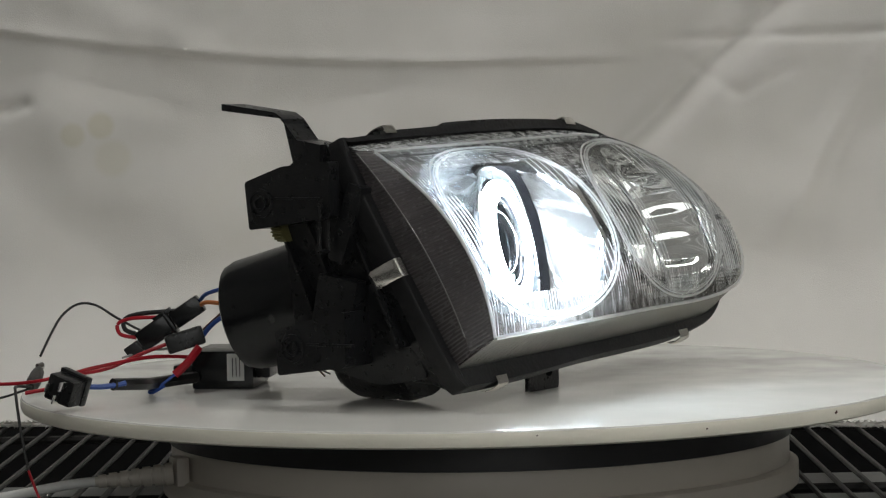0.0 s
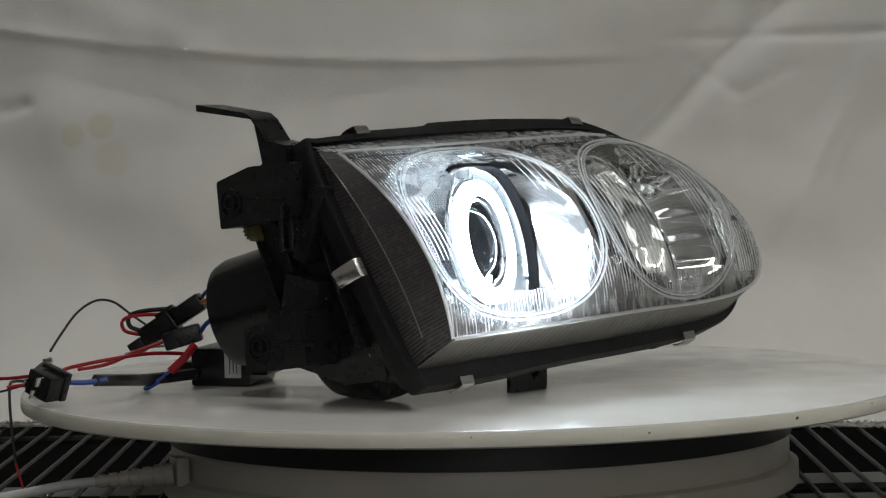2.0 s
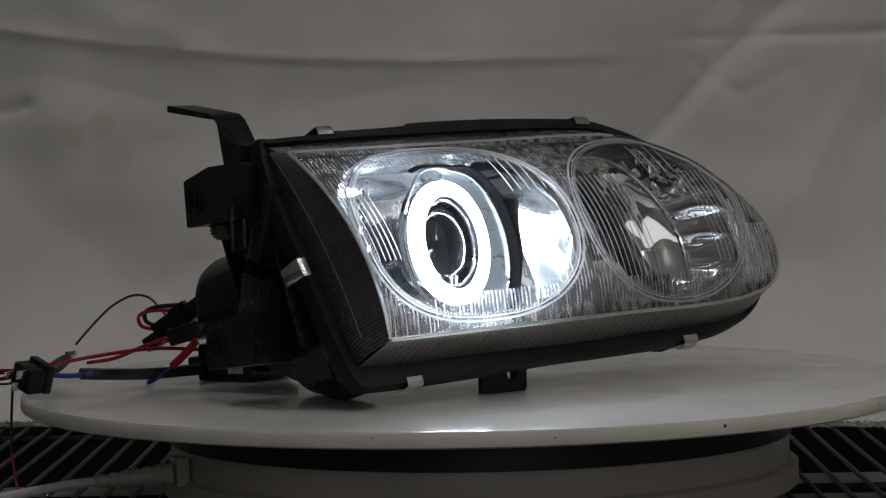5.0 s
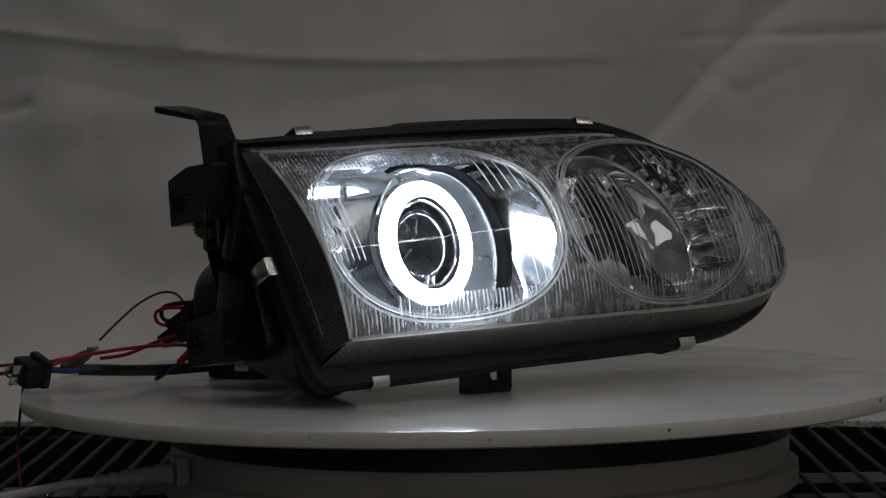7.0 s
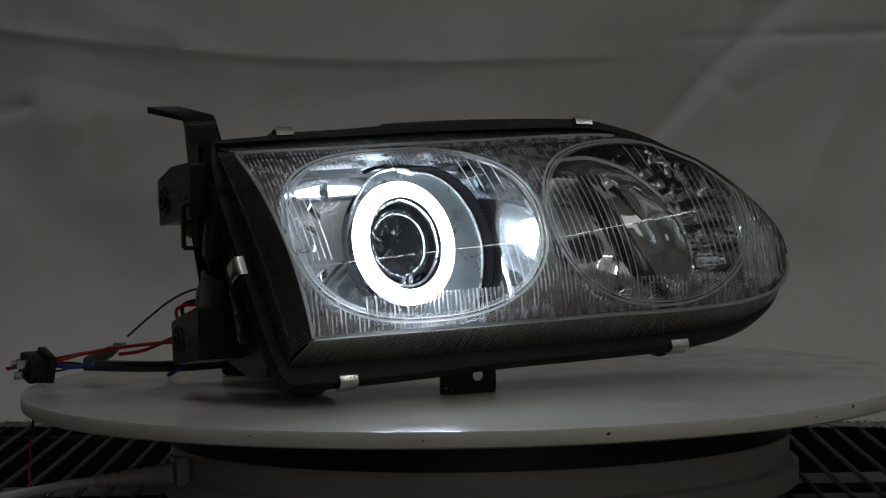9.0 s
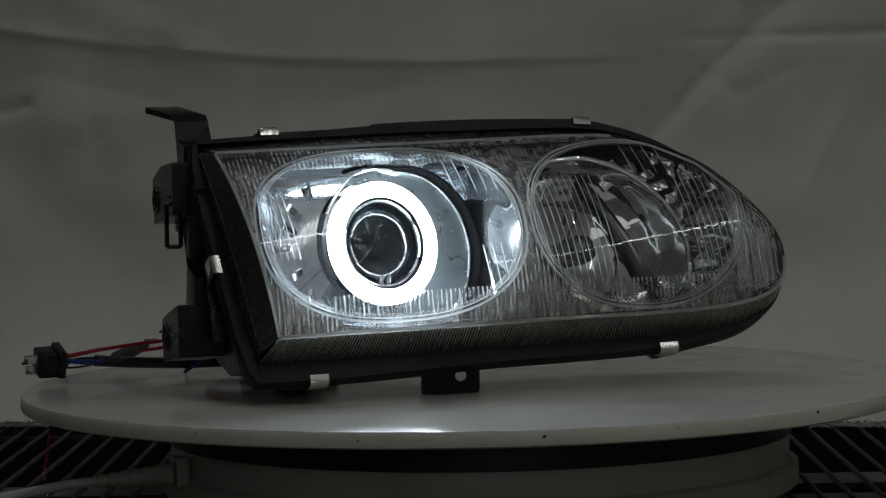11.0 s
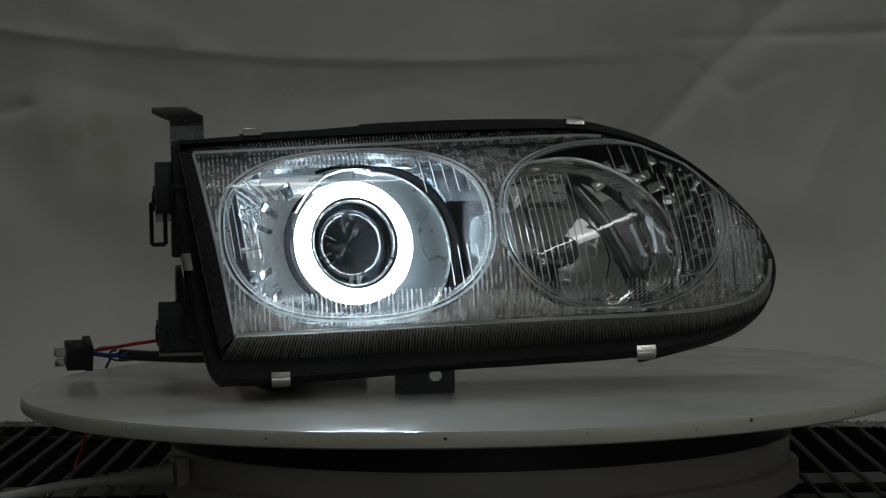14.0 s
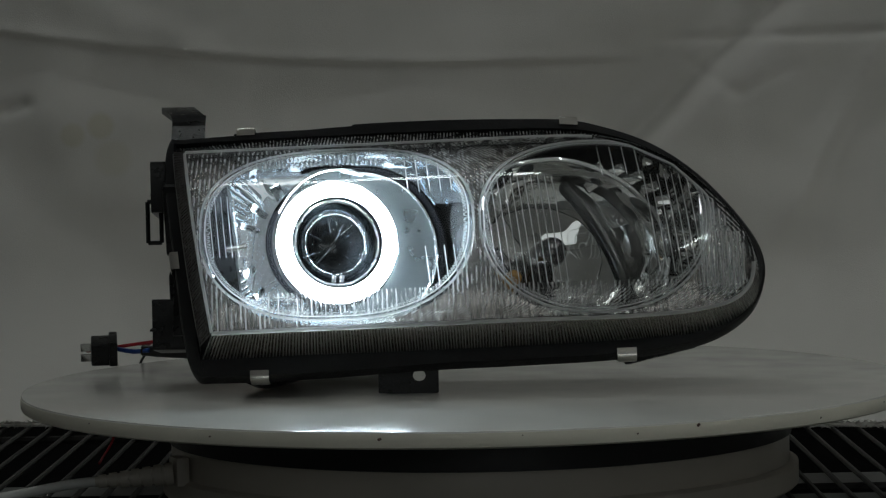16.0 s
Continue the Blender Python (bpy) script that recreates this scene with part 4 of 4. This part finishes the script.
        part("retaining_tab", box(HALO + (side * c + up * s) * 0.0235 + AXIS * 0.002, (0.003, 0.002, 0.005), pose(0, 0, 0, 0, 10, 15), 0.0005), M_CHROME, headlight)
    # high beam: an outer bowl with long level flutes, and a round dish that stands in it
    loops = []
    for s in range(15):
        k = s / 14
        lp = oval_loop(0.1095 - 0.008 * k, -0.001, 0.0730 * (1 - 0.5 * k ** 2), 0.0620 * (1 - 0.5 * k ** 2), 2.25, -0.011, 336)
        mid = sum(lp, Vector()) / len(lp)
        lp = [p.lerp(mid, 0.030 * abs(math.sin(math.pi * i / 14)) * min(1.0, 6 * k)) for i, p in enumerate(lp)]
        loops.append([p - AXIS * (0.066 * math.sin(k * math.pi / 2) + 0.0012 * abs(math.sin(k * 7))) for p in lp])
    part("high_beam_reflector", loft(loops, None, False, True), M_BOWL2, headlight, "fluted chrome reflector bowl")

    def dish(scale, depth, steps=96, pinch=0.0, cells=14, out=0.0):
        pts = []
        for i in range(steps):
            a = 2 * math.pi * i / steps
            k = scale * (1 - pinch * abs(math.sin(cells * a / 2)))
            u, v = max(0.0385 + 0.02 * (1 - scale), 0.085 + (0.0712 * k + out) * math.cos(a)), max(-0.054, -0.012 + (0.0625 * k + out) * math.sin(a))
            w = min(bulge(v, u) - 0.0125, 0.010 - 0.22 * (u - 0.085))
            pts.append(lamp(u, v, w) - AXIS * depth)
        return pts

    profile = [(1.0, 0.0, 0.0), (0.975, 0.004, 0.0), (0.93, 0.009, 0.006), (0.85, 0.0155, 0.010), (0.845, 0.0170, 0.010), (0.72, 0.0245, 0.012), (0.56, 0.0310, 0.012), (0.555, 0.0325, 0.012), (0.38, 0.0385, 0.01), (0.22, 0.0420, 0.0), (0.10, 0.0440, 0.0)]
    part("inner_dish", loft([dish(r, d, 240, pinch) for r, d, pinch in profile], None, False, True), M_DISH, headlight, "stepped chrome inner dish")
    part("dish_edge", tube(dish(1.0, -0.001, 96, 0, 14, 0.0012), 0.0017, 8, None, True), M_CHROME, headlight, "polished dish edge")
    part("dish_wall", loft([dish(1.0, 0.0, 96, 0, 14, 0.0026), dish(1.0, 0.012, 96, 0, 14, 0.0020), dish(1.0, 0.034, 96, 0, 14, 0.0)], None, False, False), M_BOWL2, headlight, "chrome outside of the dish")
    hub = lamp(0.086, -0.012, 0.010) - AXIS * 0.040
    part("bulb_shield", lathe([(-0.006, 0.0080), (0.012, 0.0095), (0.026, 0.0100), (0.031, 0.0090), (0.0335, 0.0060), (0.0345, 0.001)], hub, AXIS, 32), M_DARKCHROME, headlight, "dark chrome bulb shield")
    # dark S-shaped reflection in the dish, added as a solid curved column
    column = [lamp(*p) for p in ((0.094, 0.040, -0.012), (0.108, 0.022, -0.016), (0.119, 0.002, -0.018), (0.127, -0.020, -0.018), (0.131, -0.043, -0.012))]
    part("dish_reflection", tube(spline(column, 30), 0.0052, 12), M_DARKCHROME, headlight, "curved dark chrome column put in for a dark reflection in the dish")
    part("bulb", lathe([(-0.012, 0.004), (0.004, 0.0055), (0.012, 0.005), (0.016, 0.001)], hub - side * 0.022 - up * 0.014, AXIS, 20), M_AMBER, headlight, "amber bulb")
    rng = random.Random(7)
    for ring_at, count in ((0.82, 12), (0.68, 9)):
        for i in range(count):
            a = radians(-52 + i * 138 / (count - 1))
            p = lamp(0.1095 + 0.0730 * ring_at * math.cos(a), -0.001 + 0.0620 * ring_at * math.sin(a), -0.004 - 0.012 * math.cos(a) - 0.03 * (0.82 - ring_at))
            if (p - lamp(0.085, -0.012, 0)).dot(UX) > 0.030 or a > 0.9:
                part("signal_facet", box(p, (0.011 + 0.005 * rng.random(), 0.004, 0.0075), pose(0, 0, 0, rng.uniform(-34, -8), -math.degrees(a) * 0.35, rng.uniform(-10, 26)), 0.0016), M_BOWL2, headlight)

    # nose brightened by added ribs beside the high beam bowl, fine flutes before them
    rng = random.Random(23)
    for i in range(9):
        u = 0.1790 + i * 0.0032
        vs = [v for v in [-0.052 + 0.004 * k for k in range(24)] if right_edge(v) > u + 0.0035]
        if len(vs) > 3:
            lean = rng.uniform(-0.03, 0.03)
            part("nose_rib", tube([lamp(u + lean * v, v, bulge(v, u) - 0.0065 - 0.003 * abs(math.sin(v * 90 + i))) for v in vs], 0.0021, 10), M_CHROME, headlight, "chrome rib added to brighten the nose")
    for i in range(8):
        u = 0.1795 + i * 0.0034
        vs = [v for v in [-0.050 + 0.004 * k for k in range(23)] if right_edge(v) > u + 0.003 and not in_oval(u, v, *OVALS[1])]
        for run in ([v for v in vs if v < -0.012], [v for v in vs if v >= -0.012]):
            if len(run) > 2:
                part("lens_prism", ridge([lamp(u, v, bulge(v, u) - 0.0004) for v in run], 0.0006, WX, 3), M_RIDGE, headlight)


def build_headlight():
    h = thing("headlight", "lit car headlight with glowing halo ring and black housing", "car headlight")
    housing(h)
    lens_front(h)
    lens_sides(h)
    clips(h)
    inside(h)
    return h


headlight = build_headlight()


# ---- loose wiring behind the lamp ----
TURN0 = Matrix.Rotation(radians(-57.6), 3, "Z")


def spot(x, y, z):
    """A place on the plate, given as it stands at the start of the turn."""
    return TURN0 @ Vector((x, y, z))


def wire(parent, name, material, pts, r=0.0011, label=""):
    return part(name, tube(spline([spot(*p) for p in pts], 36), r, 7), material, parent, label)


def turned(yaw, pitch=0, roll=0):
    return pose(0, 0, 0, roll, pitch, yaw - 57.6)


def ballast():
    b = thing("ballast_box", "black ballast box with a white printed label on the plate", "ballast")
    part("case", box(spot(-0.1595, -0.008, 0.0130), (0.042, 0.058, 0.026), turned(-6), 0.0025), M_GLOSSBLACK, b)
    part("end_cap", box(spot(-0.134, -0.010, 0.0165), (0.010, 0.040, 0.020), turned(-6), 0.002), M_BLACK, b)
    part("cable_gland", box(spot(-0.1885, -0.012, 0.0105), (0.016, 0.018, 0.010), turned(-6), 0.002), M_BLACK, b)
    part("label", box(spot(-0.1535, -0.0385, 0.0150), (0.0115, 0.0006, 0.0180), turned(-6)), M_LABEL, b, "white printed label")
    for i in range(3):
        part("label_line", box(spot(-0.1555 + i * 0.0024, -0.0389, 0.0150), (0.0006, 0.0005, 0.0125), turned(-6)), M_INK, b)
    return b


def big_connector():
    c = thing("wire_connector", "large black two-part wire connector hanging in the wiring", "connector")
    m = turned(0, -33)
    at = (-0.2075, -0.020, 0.0385)
    part("socket_half", box(spot(*at), (0.026, 0.016, 0.0145), m, 0.0015), M_GLOSSBLACK, c)
    part("plug_half", box(spot(at[0] + 0.021, at[1], at[2] + 0.0130), (0.022, 0.0135, 0.0125), m, 0.0015), M_GLOSSBLACK, c)
    part("latch", box(spot(at[0] + 0.004, at[1] - 0.002, at[2] + 0.0115), (0.014, 0.007, 0.003), m, 0.0006), M_GLOSSBLACK, c)
    part("rib", box(spot(at[0] + 0.0095, at[1], at[2] + 0.006), (0.0022, 0.018, 0.0165), m, 0.0006), M_GLOSSBLACK, c)
    part("tail", box(spot(at[0] - 0.0150, at[1], at[2] - 0.0125), (0.011, 0.013, 0.010), m, 0.0012), M_BLACK, c)
    wire(c, "wire", M_RED, [(at[0] - 0.014, at[1], at[2] - 0.004), (-0.232, -0.02, 0.037), (-0.2335, -0.02, 0.044), (-0.224, -0.02, 0.0475), (-0.205, -0.02, 0.048)], 0.0013, "red wire")
    wire(c, "wire", M_WBLACK, [(at[0] - 0.014, at[1] + 0.004, at[2] - 0.002), (-0.229, -0.018, 0.040), (-0.229, -0.018, 0.047), (-0.218, -0.018, 0.0505), (-0.195, -0.018, 0.052)], 0.0016, "black wire")
    wire(c, "wire", M_BLUE, [(at[0] + 0.030, at[1], at[2] + 0.021), (-0.172, -0.03, 0.064), (-0.160, -0.04, 0.068)], 0.0014, "blue wire")
    wire(c, "wire", M_ORANGE, [(at[0] + 0.030, at[1] - 0.003, at[2] + 0.017), (-0.172, -0.035, 0.0585), (-0.160, -0.04, 0.0575)], 0.0015, "orange wire")
    wire(c, "wire", M_BROWN, [(-0.175, -0.03, 0.040), (-0.168, -0.04, 0.046), (-0.160, -0.045, 0.053)], 0.0010, "brown wire")
    wire(c, "wire", M_WBLACK, [(-0.205, -0.015, 0.034), (-0.222, 0.010, 0.037), (-0.242, 0.035, 0.0445), (-0.258, 0.048, 0.0525), (-0.270, 0.045, 0.0535), (-0.279, 0.030, 0.0465), (-0.284, 0.010, 0.0350), (-0.288, -0.010, 0.0225)], 0.0009, "thin dark wire")
    return c


def small_connector():
    c = thing("wire_connector", "small black wire connector with blue lead among the wiring", "connector")
    m = turned(8, -16)
    part("body", box(spot(-0.186, -0.045, 0.0345), (0.026, 0.012, 0.0120), m, 0.002), M_BLACK, c)
    wire(c, "wire", M_BLUE, [(-0.174, -0.045, 0.037), (-0.168, -0.05, 0.044), (-0.160, -0.05, 0.050)], 0.0016, "blue wire")
    wire(c, "wire", M_RED, [(-0.198, -0.045, 0.032), (-0.215, -0.05, 0.026), (-0.236, -0.055, 0.0175), (-0.255, -0.06, 0.0145)], 0.0013, "red wire")
    wire(c, "red_sleeve", M_RED, [(-0.176, -0.052, 0.030), (-0.183, -0.056, 0.021), (-0.192, -0.058, 0.0125)], 0.0028, "red heat-shrink sleeve")
    wire(c, "wire", M_BLUE, [(-0.191, -0.058, 0.0135), (-0.203, -0.060, 0.0045), (-0.2085, -0.062, 0.0022), (-0.206, -0.064, 0.0016), (-0.198, -0.064, 0.006)], 0.0010, "blue wire")
    return c


def plug():
    c = thing("bulb_plug", "black three-pin bulb plug with bare metal blades", "plug")
    at = Vector((-0.2645, 0.1270, 0.0139))
    m = pose(0, 0, 0, 20, 0, 8)
    part("body", box(at, (0.017, 0.019, 0.0165), m, 0.0016), M_BLACK, c)
    part("collar", box(at + m.to_3x3() @ Vector((0.0075, 0, 0.001)), (0.006, 0.021, 0.019), m, 0.0012), M_BLACK, c)
    for d in ((-0.0105, -0.004, 0.0045), (-0.0105, 0.005, 0.0005), (-0.0105, -0.002, -0.0045)):
        part("blade", box(at + m.to_3x3() @ Vector(d), (0.011, 0.0012, 0.0058), m, 0.0002), M_TIN, c, "tinned blade contact")
    s = TURN0.inverted() @ (at + m.to_3x3() @ Vector((0.010, 0, 0.001)))
    wire(c, "wire", M_BLUE, [tuple(s), (s.x + 0.016, s.y + 0.006, 0.0135), (s.x + 0.030, s.y + 0.012, 0.0150)], 0.0018, "blue wire")
    wire(c, "sleeve", M_WBLACK, [(s.x + 0.022, s.y + 0.010, 0.0145), (s.x + 0.038, s.y + 0.03, 0.0125), (-0.205, -0.060, 0.0075), (-0.180, -0.035, 0.0085)], 0.0040, "black braided sleeve")
    wire(c, "wire", M_RED, [(s.x - 0.03, s.y - 0.01, 0.0120), (s.x + 0.0, s.y + 0.004, 0.0165), (-0.252, -0.10, 0.0185), (-0.225, -0.075, 0.0230), (-0.205, -0.05, 0.0240), (-0.180, -0.03, 0.0215)], 0.0013, "red wire")
    return c


def crocodile_clip():
    c = thing("crocodile_clip", "dull metal test clip with red and black leads", "test clip")
    ax, rear = Vector((0.0, 0.045, 0.0105)).normalized(), (-0.2863, -0.0607, 0.0065)
    part("boot", lathe([(0.0, 0.0020), (0.003, 0.0042), (0.010, 0.0048), (0.022, 0.0046), (0.030, 0.0040), (0.036, 0.0026), (0.0375, 0.0015)], spot(*rear), TURN0 @ ax, 16), M_BOOT, c, "dark grey clip boot")
    part("jaw", lathe([(0.036, 0.0018), (0.040, 0.0024), (0.0455, 0.0022), (0.0475, 0.0009)], spot(*rear), TURN0 @ ax, 12), M_TIN, c, "bright metal jaw")
    part("pivot", lathe([(-0.0028, 0.0010), (-0.0028, 0.0014), (0.0028, 0.0014), (0.0028, 0.0010)], spot(-0.2863, -0.0240, 0.0175), (1, 0, 0), 10), M_DULL, c)
    wire(c, "wire", M_WBLACK, [(-0.2863, -0.0615, 0.0065), (-0.293, -0.078, 0.0085), (-0.290, -0.10, 0.0065), (-0.285, -0.115, -0.015), (-0.278, -0.13, -0.040)], 0.0010, "black wire")
    wire(c, "wire", M_RED, [(-0.278, -0.13, -0.040), (-0.270, -0.14, -0.056), (-0.262, -0.15, -0.064), (-0.250, -0.16, -0.0685)], 0.0009, "red wire")
    wire(c, "wire", M_RED, [(-0.325, -0.09, 0.010), (-0.31, -0.092, 0.0115), (-0.29, -0.098, 0.0125), (-0.272, -0.106, 0.0150), (-0.255, -0.10, 0.0185)], 0.0012, "red wire")
    wire(c, "wire", M_WBLACK, [(-0.2863, -0.0615, 0.0060), (-0.304, -0.080, 0.0015), (-0.315, -0.087, 0.003), (-0.313, -0.087, 0.008), (-0.304, -0.088, 0.0095)], 0.0008, "black wire")
    return c


def loose_wires():
    c = thing("loose_wire", "thin grey and brown loose wires under the lamp", "wire")
    wire(c, "wire", M_GREYWIRE, [(-0.132, -0.02, 0.024), (-0.122, -0.03, 0.020), (-0.105, -0.04, 0.016), (-0.090, -0.045, 0.010)], 0.0007)
    wire(c, "wire", M_BROWN, [(-0.118, -0.03, 0.020), (-0.105, -0.035, 0.018), (-0.094, -0.04, 0.008)], 0.0007)
    wire(c, "wire", M_GREYWIRE, [(-0.19, 0.0, 0.028), (-0.20, -0.01, 0.026), (-0.215, -0.02, 0.0255), (-0.23, -0.03, 0.022)], 0.0008)
    return c


carried = [plate, headlight, ballast(), big_connector(), small_connector(), plug(), crocodile_clip(), loose_wires()]


# ---- the slow turn of the plate and of all that stands on it ----
def motions():
    rows = [(t, pose(0, 0, 0, 0, 0, 57.6 - 3.6 * t)) for t in (0, 2, 4, 6, 8, 10, 12, 14, 16)]
    for ob in carried:
        walk(ob, rows)


motions()
